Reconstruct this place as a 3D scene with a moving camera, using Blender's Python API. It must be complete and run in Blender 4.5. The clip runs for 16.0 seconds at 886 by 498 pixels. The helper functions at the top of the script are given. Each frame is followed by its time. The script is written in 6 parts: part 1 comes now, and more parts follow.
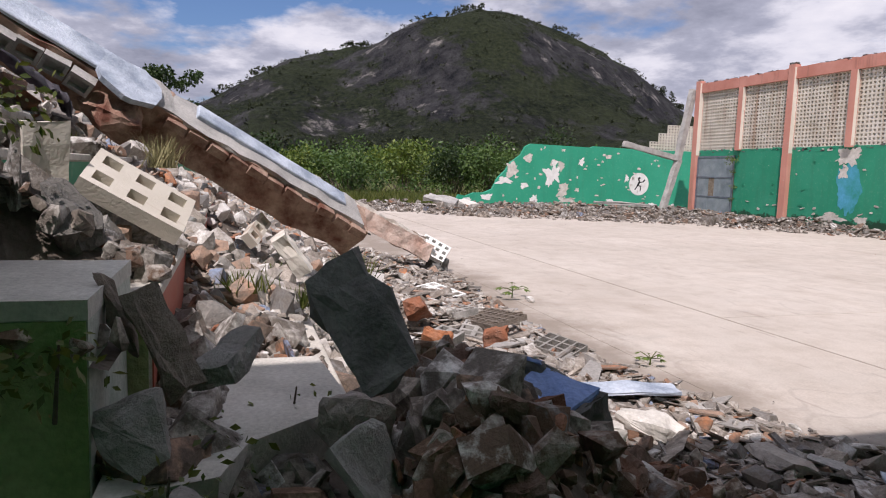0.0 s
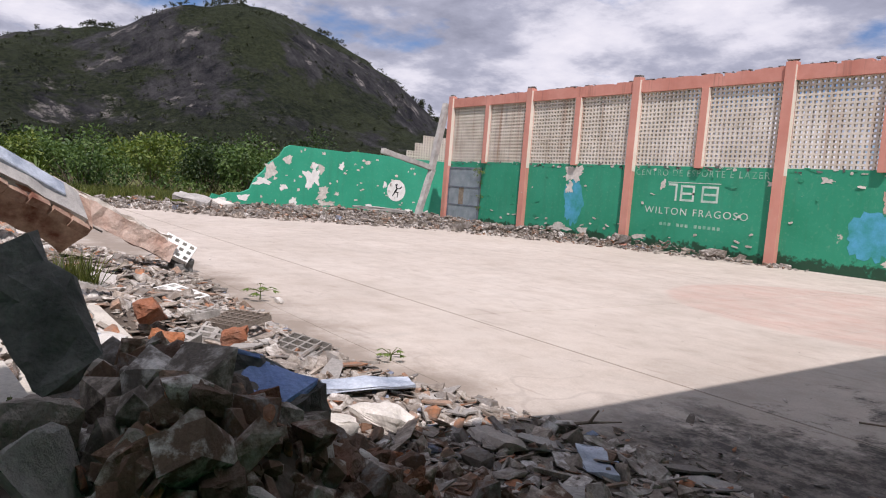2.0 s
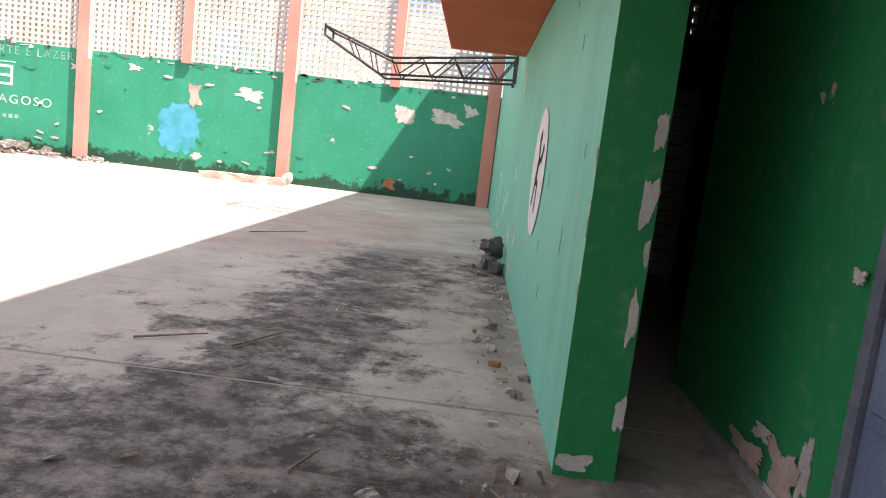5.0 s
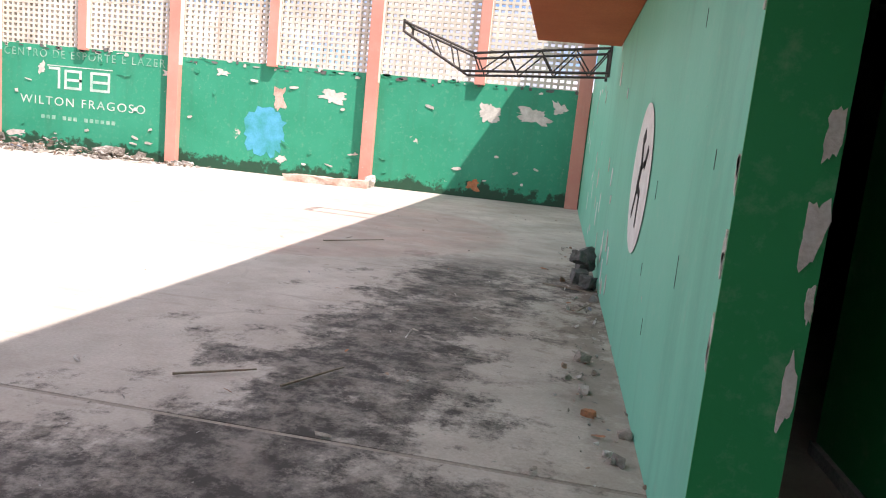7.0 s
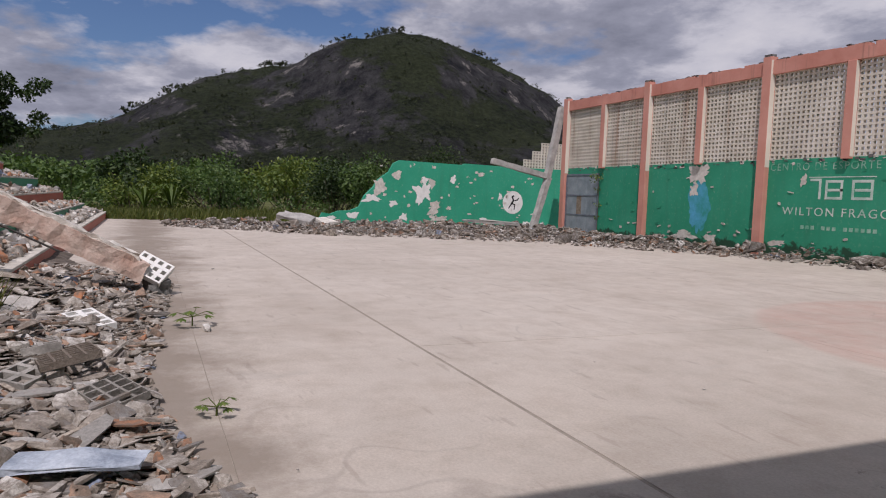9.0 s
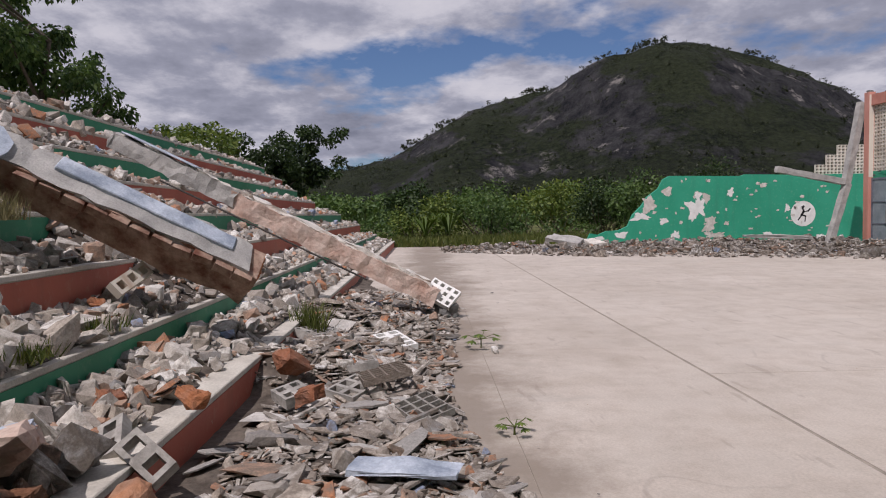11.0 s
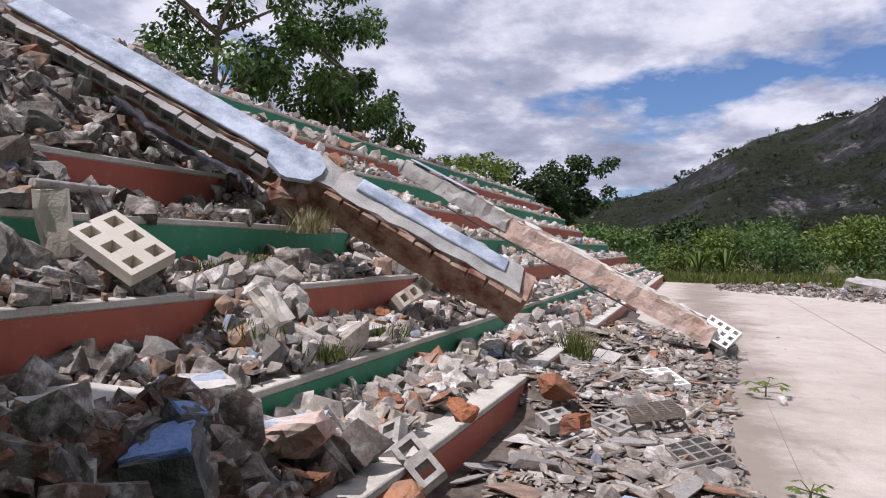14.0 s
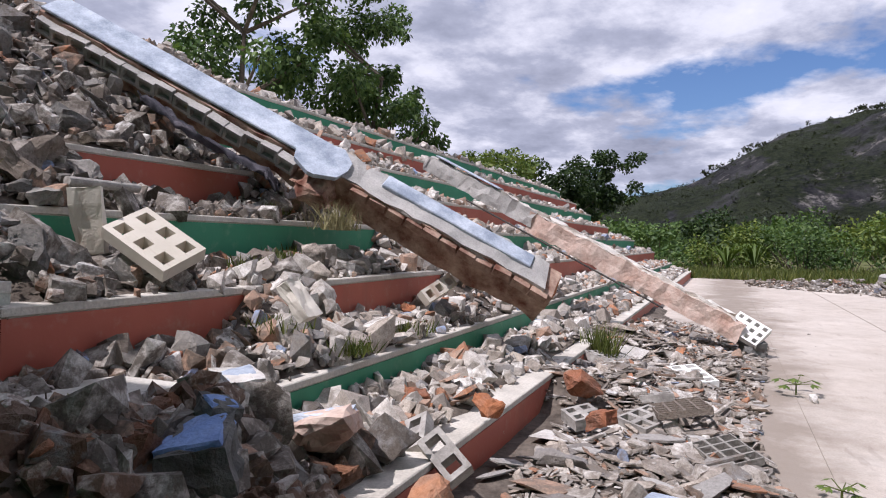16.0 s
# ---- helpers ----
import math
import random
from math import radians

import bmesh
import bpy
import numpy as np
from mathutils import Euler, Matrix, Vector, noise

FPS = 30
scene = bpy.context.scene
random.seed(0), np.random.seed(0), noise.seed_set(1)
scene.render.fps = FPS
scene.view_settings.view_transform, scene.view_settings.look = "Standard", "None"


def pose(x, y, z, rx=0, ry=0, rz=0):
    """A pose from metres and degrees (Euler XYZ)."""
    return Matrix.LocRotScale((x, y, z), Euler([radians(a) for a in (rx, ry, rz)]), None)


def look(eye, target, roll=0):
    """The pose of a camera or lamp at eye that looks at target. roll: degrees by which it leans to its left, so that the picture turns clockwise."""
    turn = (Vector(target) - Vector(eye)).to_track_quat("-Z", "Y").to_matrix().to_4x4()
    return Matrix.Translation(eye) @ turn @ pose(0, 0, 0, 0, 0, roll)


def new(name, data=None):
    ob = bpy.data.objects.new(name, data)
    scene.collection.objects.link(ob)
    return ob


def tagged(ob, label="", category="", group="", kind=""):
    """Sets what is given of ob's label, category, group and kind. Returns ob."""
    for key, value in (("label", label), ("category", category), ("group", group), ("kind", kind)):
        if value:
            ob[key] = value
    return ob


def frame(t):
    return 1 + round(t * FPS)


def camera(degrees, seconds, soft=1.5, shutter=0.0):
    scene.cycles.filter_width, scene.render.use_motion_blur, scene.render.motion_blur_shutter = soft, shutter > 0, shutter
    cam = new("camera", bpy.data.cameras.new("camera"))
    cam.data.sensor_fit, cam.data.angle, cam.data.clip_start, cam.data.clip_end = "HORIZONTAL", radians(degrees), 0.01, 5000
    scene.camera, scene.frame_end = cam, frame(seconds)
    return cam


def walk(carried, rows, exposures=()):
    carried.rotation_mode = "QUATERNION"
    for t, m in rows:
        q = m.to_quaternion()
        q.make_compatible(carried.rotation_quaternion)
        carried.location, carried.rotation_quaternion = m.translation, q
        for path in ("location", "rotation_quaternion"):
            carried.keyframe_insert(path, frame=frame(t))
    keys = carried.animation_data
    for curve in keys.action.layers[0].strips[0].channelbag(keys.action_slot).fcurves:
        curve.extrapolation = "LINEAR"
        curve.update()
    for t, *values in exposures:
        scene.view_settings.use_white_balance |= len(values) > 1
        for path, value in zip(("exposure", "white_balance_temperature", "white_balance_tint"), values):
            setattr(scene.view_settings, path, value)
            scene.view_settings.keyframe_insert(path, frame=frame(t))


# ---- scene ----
cam = camera(65.0, 16.0, 1.1)
PATH = [
    (0, (-0.728, -0.794, 1.454), (-2.630, -0.216, 1.235), 1.9),
    (0.5, (-0.745, -0.783, 1.456), (-2.645, -0.181, 1.283), 2.8),
    (1, (-0.702, -0.787, 1.457), (-2.594, -0.162, 1.282), 2.3),
    (1.5, (-0.652, -0.750, 1.434), (-2.447, 0.108, 1.234), 3.7),
    (2, (-0.660, -0.671, 1.421), (-2.265, 0.510, 1.252), 4.5),
    (2.5, (-0.754, -0.506, 1.398), (-2.203, 0.856, 1.185), 5.2),
    (3, (-0.780, -0.381, 1.409), (-1.959, 1.219, 1.190), 5.3),
    (3.5, (-0.938, -0.026, 1.367), (-1.578, 1.850, 1.099), 6.4),
    (4, (-0.970, 0.394, 1.270), (-1.197, 2.362, 0.995), 8.0),
    (4.5, (-0.946, 0.574, 1.268), (-0.869, 2.544, 0.929), 7.2),
    (4.7, (-0.945, 0.694, 1.247), (-0.952, 2.676, 0.977), 6.7),
    (6.8, (-0.947, 1.478, 1.287), (-1.117, 3.451, 1.006), 6.9),
    (7, (-0.959, 1.541, 1.297), (-1.265, 3.494, 0.992), 5.8),
    (7.5, (-0.961, 1.767, 1.292), (-1.370, 3.707, 1.026), 4.9),
    (8, (-1.024, 1.976, 1.368), (-1.858, 3.788, 1.226), 5.8),
    (8.5, (-1.133, 2.079, 1.379), (-2.562, 3.473, 1.247), 1.3),
    (9, (-1.100, 1.967, 1.357), (-2.935, 2.748, 1.207), 2.1),
    (9.5, (-1.058, 1.959, 1.378), (-2.968, 2.520, 1.187), -0.0),
    (10, (-1.016, 1.858, 1.433), (-2.972, 2.230, 1.251), 0.2),
    (10.2, (-1.008, 1.829, 1.439), (-2.980, 2.120, 1.266), 0.2),
    (12.3, (-1.117, 1.783, 1.335), (-3.089, 1.488, 1.185), -0.9),
    (12.5, (-1.142, 1.749, 1.334), (-3.099, 1.394, 1.118), 0.1),
    (13, (-1.126, 1.734, 1.350), (-3.047, 1.191, 1.229), 0.8),
    (13.5, (-1.105, 1.731, 1.363), (-2.991, 1.066, 1.320), 1.6),
    (14, (-1.095, 1.734, 1.364), (-2.973, 1.047, 1.349), 1.4),
    (14.5, (-1.091, 1.730, 1.358), (-2.964, 1.029, 1.345), 1.1),
    (15, (-1.093, 1.720, 1.363), (-2.955, 0.989, 1.341), 1.4),
    (15.5, (-1.082, 1.721, 1.366), (-2.924, 0.941, 1.357), 1.3),
    (16, (-1.079, 1.734, 1.364), (-2.931, 0.981, 1.336), 1.3),
]
EXPOSURES = [(0, 0.0, 6450), (0.5, 0.25, 6450), (1.0, 0.3, 6450), (1.5, 0.12, 6450), (2.5, -0.02, 6450), (3.0, -0.1, 6450), (3.5, -0.15, 6500), (4.0, 0.6, 6600), (4.5, 1.25, 6800), (7, 1.12, 6700), (7.5, 0.46, 6400), (8, 0.24, 6350),
             (8.5, -0.1, 6450), (9, -0.55, 6400), (10, -0.6, 6450), (12.5, -0.12, 6400), (13.5, 0.0, 6200), (16, 0.15, 6150)]
walk(cam, [(t, look(eye, target, roll)) for t, eye, target, roll in PATH], [(t, stops, kelvin, 20) for t, stops, kelvin in EXPOSURES])

# ---- world, sun, exposure ----
SUN_DIR = Vector((1.0, -0.62, 1.78)).normalized()
world = bpy.data.worlds.new("sky")
scene.world = world
world.use_nodes = True
wn, wl = world.node_tree.nodes, world.node_tree.links
wn.clear()
w_out = wn.new("ShaderNodeOutputWorld")
w_bg = wn.new("ShaderNodeBackground")
w_sky = wn.new("ShaderNodeTexSky")
w_sky.sky_type = 'NISHITA'
w_sky.sun_disc = False
w_sky.sun_elevation = math.asin(SUN_DIR.z)
w_sky.sun_rotation = math.atan2(SUN_DIR.x, SUN_DIR.y)
w_bg.inputs["Strength"].default_value = 0.098
w_co = wn.new("ShaderNodeTexCoord")
w_sep = wn.new("ShaderNodeSeparateXYZ")
wl.new(w_co.outputs["Generated"], w_sep.inputs[0])
w_den = wn.new("ShaderNodeMath")
w_den.operation = 'ADD'
w_den.inputs[1].default_value = 0.22
wl.new(w_sep.outputs["Z"], w_den.inputs[0])
w_div = wn.new("ShaderNodeVectorMath")
w_div.operation = 'DIVIDE'
w_cmb = wn.new("ShaderNodeCombineXYZ")
for k in "XYZ":
    wl.new(w_den.outputs[0], w_cmb.inputs[k])
wl.new(w_co.outputs["Generated"], w_div.inputs[0])
wl.new(w_cmb.outputs[0], w_div.inputs[1])


def cloud_noise(scale, detail, rough, shift):
    n = wn.new("ShaderNodeTexNoise")
    n.inputs["Scale"].default_value = scale
    n.inputs["Detail"].default_value = detail
    n.inputs["Roughness"].default_value = rough
    mp = wn.new("ShaderNodeMapping")
    mp.inputs["Location"].default_value = shift
    wl.new(w_div.outputs[0], mp.inputs[0])
    wl.new(mp.outputs[0], n.inputs["Vector"])
    return n


def cloud_ramp(src, stops):
    r = wn.new("ShaderNodeValToRGB")
    el = r.color_ramp.elements
    while len(el) < len(stops):
        el.new(0.5)
    for e, (p, c) in zip(el, stops):
        e.position, e.color = p, (*c, 1)
    wl.new(src, r.inputs[0])
    return r


cl_cover = cloud_ramp(cloud_noise(1.55, 7, 0.55, (3.1, 0.4, 0.0)).outputs["Fac"], [(0.385, (0, 0, 0)), (0.47, (1, 1, 1))])
cl_tone = cloud_ramp(cloud_noise(2.3, 8, 0.6, (7.7, 2.2, 1.0)).outputs["Fac"],
                     [(0.30, (2.6, 2.85, 3.6)), (0.46, (4.3, 4.6, 5.5)), (0.58, (7.6, 7.8, 8.4)), (0.72, (9.0, 9.1, 9.4))])
w_mix = wn.new("ShaderNodeMix")
w_mix.data_type = 'RGBA'
wl.new(cl_cover.outputs[0], w_mix.inputs["Factor"])
w_blue = wn.new("ShaderNodeMix")
w_blue.data_type = 'RGBA'
w_blue.blend_type = 'MULTIPLY'
w_blue.inputs["Factor"].default_value = 1.0
w_blue.inputs[7].default_value = (0.62, 0.78, 1.0, 1)
wl.new(w_sky.outputs[0], w_blue.inputs[6])
wl.new(w_blue.outputs[2], w_mix.inputs[6])
wl.new(cl_tone.outputs[0], w_mix.inputs[7])
wl.new(w_mix.outputs[2], w_bg.inputs["Color"])
wl.new(w_bg.outputs[0], w_out.inputs[0])

sun_data = bpy.data.lights.new("sun", 'SUN')
sun_data.energy = 4.5
sun_data.angle = radians(0.55)
sun_data.color = (1.0, 0.965, 0.925)
sun_ob = new("sun", sun_data)
sun_ob.matrix_world = look(SUN_DIR * 100, (0, 0, 0))

# ---- materials ----


class Nodes:
    """A small builder for one node material."""

    def __init__(self, name):
        self.m = bpy.data.materials.new(name)
        self.m.use_nodes = True
        self.n, self.l = self.m.node_tree.nodes, self.m.node_tree.links
        self.b = self.n["Principled BSDF"]
        g = self.n.new("ShaderNodeNewGeometry")
        self.pos = g.outputs["Position"]
        self.island = g.outputs["Random Per Island"]
        self.up = g.outputs["Normal"]

    def put(self, sock, v):
        if isinstance(v, bpy.types.NodeSocket):
            self.l.new(v, sock)
        elif isinstance(v, (tuple, list)) and len(v) == 3 and sock.type == 'RGBA':
            sock.default_value = (*v, 1)
        else:
            sock.default_value = v

    def noise(self, scale, detail=5, rough=0.55, vec=None, stretch=None, shift=None):
        t = self.n.new("ShaderNodeTexNoise")
        t.inputs["Scale"].default_value = scale
        t.inputs["Detail"].default_value = detail
        t.inputs["Roughness"].default_value = rough
        v = vec or self.pos
        if stretch or shift:
            mp = self.n.new("ShaderNodeMapping")
            mp.inputs["Scale"].default_value = stretch or (1, 1, 1)
            mp.inputs["Location"].default_value = shift or (0, 0, 0)
            self.l.new(v, mp.inputs[0])
            v = mp.outputs[0]
        self.l.new(v, t.inputs["Vector"])
        return t.outputs["Fac"]

    def ramp(self, src, stops, hard=False):
        r = self.n.new("ShaderNodeValToRGB")
        if hard:
            r.color_ramp.interpolation = 'CONSTANT'
        el = r.color_ramp.elements
        while len(el) < len(stops):
            el.new(0.5)
        for e, (p, c) in zip(el, stops):
            e.position, e.color = p, (*c, 1) if isinstance(c, tuple) else (c, c, c, 1)
        self.l.new(src, r.inputs[0])
        return r.outputs[0]

    def mix(self, f, a, b, mode='MIX'):
        t = self.n.new("ShaderNodeMix")
        t.data_type, t.blend_type = 'RGBA', mode
        self.put(t.inputs["Factor"], f)
        self.put(t.inputs[6], a)
        self.put(t.inputs[7], b)
        return t.outputs[2]

    def math(self, op, a, b=0.0, c=0.0, clamp=False):
        t = self.n.new("ShaderNodeMath")
        t.operation, t.use_clamp = op, clamp
        for i, v in enumerate((a, b, c)):
            self.put(t.inputs[i], v)
        return t.outputs[0]

    def xyz(self, v=None):
        t = self.n.new("ShaderNodeSeparateXYZ")
        self.l.new(v or self.pos, t.inputs[0])
        return t.outputs

    def random(self):
        return self.n.new("ShaderNodeObjectInfo").outputs["Random"]

    def local(self):
        return self.n.new("ShaderNodeTexCoord").outputs["Object"]

    def bump(self, h, strength=0.4, dist=0.02):
        t = self.n.new("ShaderNodeBump")
        t.inputs["Strength"].default_value = strength
        t.inputs["Distance"].default_value = dist
        self.l.new(h, t.inputs["Height"])
        self.l.new(t.outputs[0], self.b.inputs["Normal"])

    def done(self, color, rough=0.85, metal=0.0, spec=0.3):
        self.put(self.b.inputs["Base Color"], color)
        self.put(self.b.inputs["Roughness"], rough)
        self.put(self.b.inputs["Metallic"], metal)
        self.put(self.b.inputs["Specular IOR Level"], spec)
        return self.m


def plain(name, c1, c2, scale=4.0, rough=0.85, bump=0.3, grain=60, metal=0.0):
    k = Nodes(name)
    n = k.noise(scale, 7, 0.62)
    g = k.noise(grain, 4)
    col = k.mix(k.ramp(n, [(0.34, 0.0), (0.66, 1.0)]), c1, c2)
    col = k.mix(0.22, col, k.ramp(g, [(0.3, 0.25), (0.7, 0.9)]), 'OVERLAY')
    k.bump(g, bump, 0.01)
    return k.done(col, rough, metal)


PLASTER = (0.62, 0.58, 0.52)


def peeling(name, paint, paint2, scale=1.1, cut=0.66, moss=0.0):
    """Old wall paint: faded, flaking off to the plaster, damp-stained."""
    k = Nodes(name)
    fade = k.noise(0.8, 6, 0.6)
    col = k.mix(k.ramp(fade, [(0.3, 0.0), (0.7, 1.0)]), paint, paint2)
    streak = k.noise(1.0, 6, 0.65, stretch=(3.2, 3.2, 0.35))
    col = k.mix(k.ramp(streak, [(0.52, 0.0), (0.8, 0.28)]), col, (0.05, 0.09, 0.06))
    grime = k.noise(9.0, 6, 0.7)
    col = k.mix(k.ramp(grime, [(0.55, 0.0), (0.8, 0.22)]), col, (0.5, 0.55, 0.45))
    chip = k.noise(scale, 10, 0.62)
    chip_f = k.ramp(chip, [(cut, 0.0), (cut + 0.012, 1.0)])
    small = k.noise(6.5, 6, 0.6, shift=(4, 2, 7))
    small_f = k.ramp(small, [(0.725, 0.0), (0.74, 1.0)])
    f = k.math('MAXIMUM', chip_f, small_f)
    under = k.mix(k.noise(14, 5), (0.44, 0.42, 0.37), PLASTER)
    col = k.mix(f, col, under)
    if moss:
        z = k.xyz()[2]
        band = k.math('MULTIPLY_ADD', z, -1.5, k.math('MULTIPLY', k.noise(2.4, 8, 0.7), 1.9))
        col = k.mix(k.math('MULTIPLY', k.ramp(band, [(0.47, 0.0), (0.62, 1.0)]), moss), col, (0.018, 0.03, 0.016))
    edge = k.math('ADD', k.math('MULTIPLY', f, -0.6), k.math('MULTIPLY', grime, 0.35))
    k.bump(edge, 0.55, 0.012)
    return k.done(col, k.mix(f, (0.55, 0.55, 0.55), (0.95, 0.95, 0.95)))


M_GREEN = peeling("green_wall_paint", (0.016, 0.245, 0.135), (0.03, 0.295, 0.175), 1.0, 0.70, 0.85)
M_GREEN_END = peeling("green_end_wall_paint", (0.02, 0.29, 0.17), (0.035, 0.34, 0.21), 0.75, 0.66)
M_MINT = peeling("mint_wall_paint", (0.15, 0.50, 0.36), (0.19, 0.56, 0.42), 0.7, 0.74)
M_DEEP = peeling("deep_green_paint", (0.012, 0.24, 0.075), (0.018, 0.29, 0.10), 1.2, 0.70)
M_SALMON = peeling("salmon_paint", (0.54, 0.23, 0.175), (0.62, 0.30, 0.235), 2.2, 0.71)
M_SUNLIT_CREAM = peeling("sunlit_cream_paint", (0.66, 0.60, 0.50), (0.72, 0.66, 0.57), 2.2, 0.75)
M_ORANGE = plain("orange_soffit_paint", (0.42, 0.095, 0.032), (0.50, 0.125, 0.045), 1.4, 0.8, 0.2)
M_RISER_RED = peeling("red_riser_paint", (0.36, 0.085, 0.055), (0.44, 0.13, 0.085), 1.6, 0.70)
M_RISER_GREEN = peeling("green_riser_paint", (0.03, 0.20, 0.10), (0.05, 0.26, 0.15), 1.6, 0.70)
M_PLASTER = plain("bare_plaster", (0.45, 0.42, 0.37), (0.66, 0.62, 0.56), 6, 0.95, 0.6)
M_CONCRETE = plain("grey_concrete", (0.27, 0.26, 0.245), (0.44, 0.42, 0.39), 3.5, 0.93, 0.6)
# weathered pieces; on the passage walls its dark tone stands in for gloom
M_DARKCON = plain("weathered_shaded_concrete", (0.075, 0.074, 0.07), (0.17, 0.165, 0.155), 5, 0.95, 0.8)
M_TREAD = plain("cement_step", (0.40, 0.37, 0.32), (0.60, 0.56, 0.49), 2.5, 0.93, 0.5)
M_COBOGO = None
M_WHITE = plain("white_paint", (0.66, 0.65, 0.61), (0.8, 0.79, 0.76), 5, 0.8, 0.2)
M_BLACK = plain("black_paint", (0.018, 0.018, 0.018), (0.04, 0.04, 0.04), 6, 0.8, 0.1)
M_BLUE = plain("blue_paint", (0.03, 0.27, 0.24), (0.085, 0.36, 0.56), 2.4, 0.75, 0.3)
M_PALEBLUE = plain("pale_blue_paint", (0.24, 0.28, 0.34), (0.52, 0.57, 0.64), 4.5, 0.8, 0.6)
M_STEELBLUE = plain("chalky_blue_paint", (0.13, 0.21, 0.42), (0.22, 0.31, 0.54), 7, 0.85, 0.6)
M_BRICK = plain("orange_clay_brick", (0.33, 0.115, 0.05), (0.50, 0.22, 0.11), 7, 0.95, 0.6)
M_SALMONCON = plain("salmon_stained_concrete", (0.40, 0.25, 0.19), (0.58, 0.46, 0.39), 3.0, 0.95, 0.9, 30)
M_STEEL = plain("dark_painted_steel", (0.035, 0.032, 0.03), (0.085, 0.07, 0.06), 8, 0.6, 0.3)
M_GATE = plain("grey_gate_metal", (0.17, 0.21, 0.23), (0.27, 0.31, 0.33), 2.5, 0.6, 0.2)
M_DOOR = plain("blue_grey_door_metal", (0.13, 0.17, 0.245), (0.205, 0.25, 0.345), 2.2, 0.5, 0.15)
M_DOORTRIM = plain("door_frame_metal", (0.10, 0.12, 0.15), (0.18, 0.20, 0.23), 5, 0.55, 0.2)
# dirt coloured extra dark to stand for shade in the gaps between pieces
M_GAP_DIRT = plain("gap_shade_dirt", (0.06, 0.048, 0.038), (0.155, 0.128, 0.104), 6, 0.98, 1.0, 35)
M_JOINT = plain("dusty_joint", (0.25, 0.215, 0.18), (0.35, 0.305, 0.255), 6, 0.98, 0.6)
M_WOOD = plain("weathered_wood", (0.16, 0.12, 0.085), (0.28, 0.235, 0.18), 9, 0.9, 0.5)
M_TRUNK = plain("bark", (0.07, 0.055, 0.04), (0.14, 0.115, 0.085), 9, 0.95, 0.9)
M_DRYGRASS = plain("dry_grass", (0.20, 0.175, 0.09), (0.30, 0.27, 0.13), 9, 0.9, 0.2)
M_LETTER = plain("faded_white_lettering", (0.30, 0.46, 0.38), (0.62, 0.66, 0.60), 3, 0.85, 0.2)
M_FAINT = plain("worn_lettering", (0.05, 0.30, 0.185), (0.36, 0.50, 0.41), 4, 0.85, 0.2)
M_LOUVRE = plain("cream_shutter", (0.48, 0.44, 0.38), (0.6, 0.56, 0.5), 5, 0.8, 0.2)


def top_beam_mat():
    """Salmon paint under black lichen that grows along the open top edge."""
    k = Nodes("lichened_salmon_paint")
    col = k.mix(k.ramp(k.noise(1.2, 7, 0.65), [(0.35, 0.0), (0.65, 1.0)]), (0.50, 0.205, 0.155), (0.60, 0.285, 0.225))
    z = k.xyz()[2]
    lich = k.math('ADD', k.math('MULTIPLY', k.math('ADD', z, -6.5), 4.5), k.math('MULTIPLY', k.math('SUBTRACT', k.noise(3.0, 10, 0.75, stretch=(1, 1, 0.6)), 0.5), 3.2))
    col = k.mix(k.ramp(lich, [(0.2, 0.0), (0.5, 0.92)]), col, (0.045, 0.04, 0.034))
    run = k.noise(1.0, 6, 0.7, stretch=(4.5, 0.3, 0.25), shift=(3, 0, 0))
    col = k.mix(k.ramp(run, [(0.56, 0.0), (0.72, 0.55)]), col, (0.12, 0.07, 0.05))
    k.bump(k.noise(50, 4), 0.4, 0.01)
    return k.done(col, 0.92)


def cobogo_mat():
    """Raw cement screen with rust and rain streaks running down it."""
    k = Nodes("cobogo_cement")
    col = k.mix(k.ramp(k.noise(1.3, 7, 0.62), [(0.34, 0.0), (0.66, 1.0)]), (0.52, 0.47, 0.39), (0.69, 0.64, 0.56))
    run = k.noise(1.0, 6, 0.7, stretch=(3.4, 0.2, 0.10))
    col = k.mix(k.ramp(run, [(0.56, 0.0), (0.72, 0.75)]), col, (0.30, 0.17, 0.10))
    run2 = k.noise(1.0, 7, 0.7, stretch=(5.5, 0.2, 0.3), shift=(7, 0, 3))
    col = k.mix(k.ramp(run2, [(0.55, 0.0), (0.75, 0.6)]), col, (0.20, 0.18, 0.16))
    g = k.noise(70, 4)
    k.bump(g, 0.4, 0.01)
    return k.done(col, 0.95)


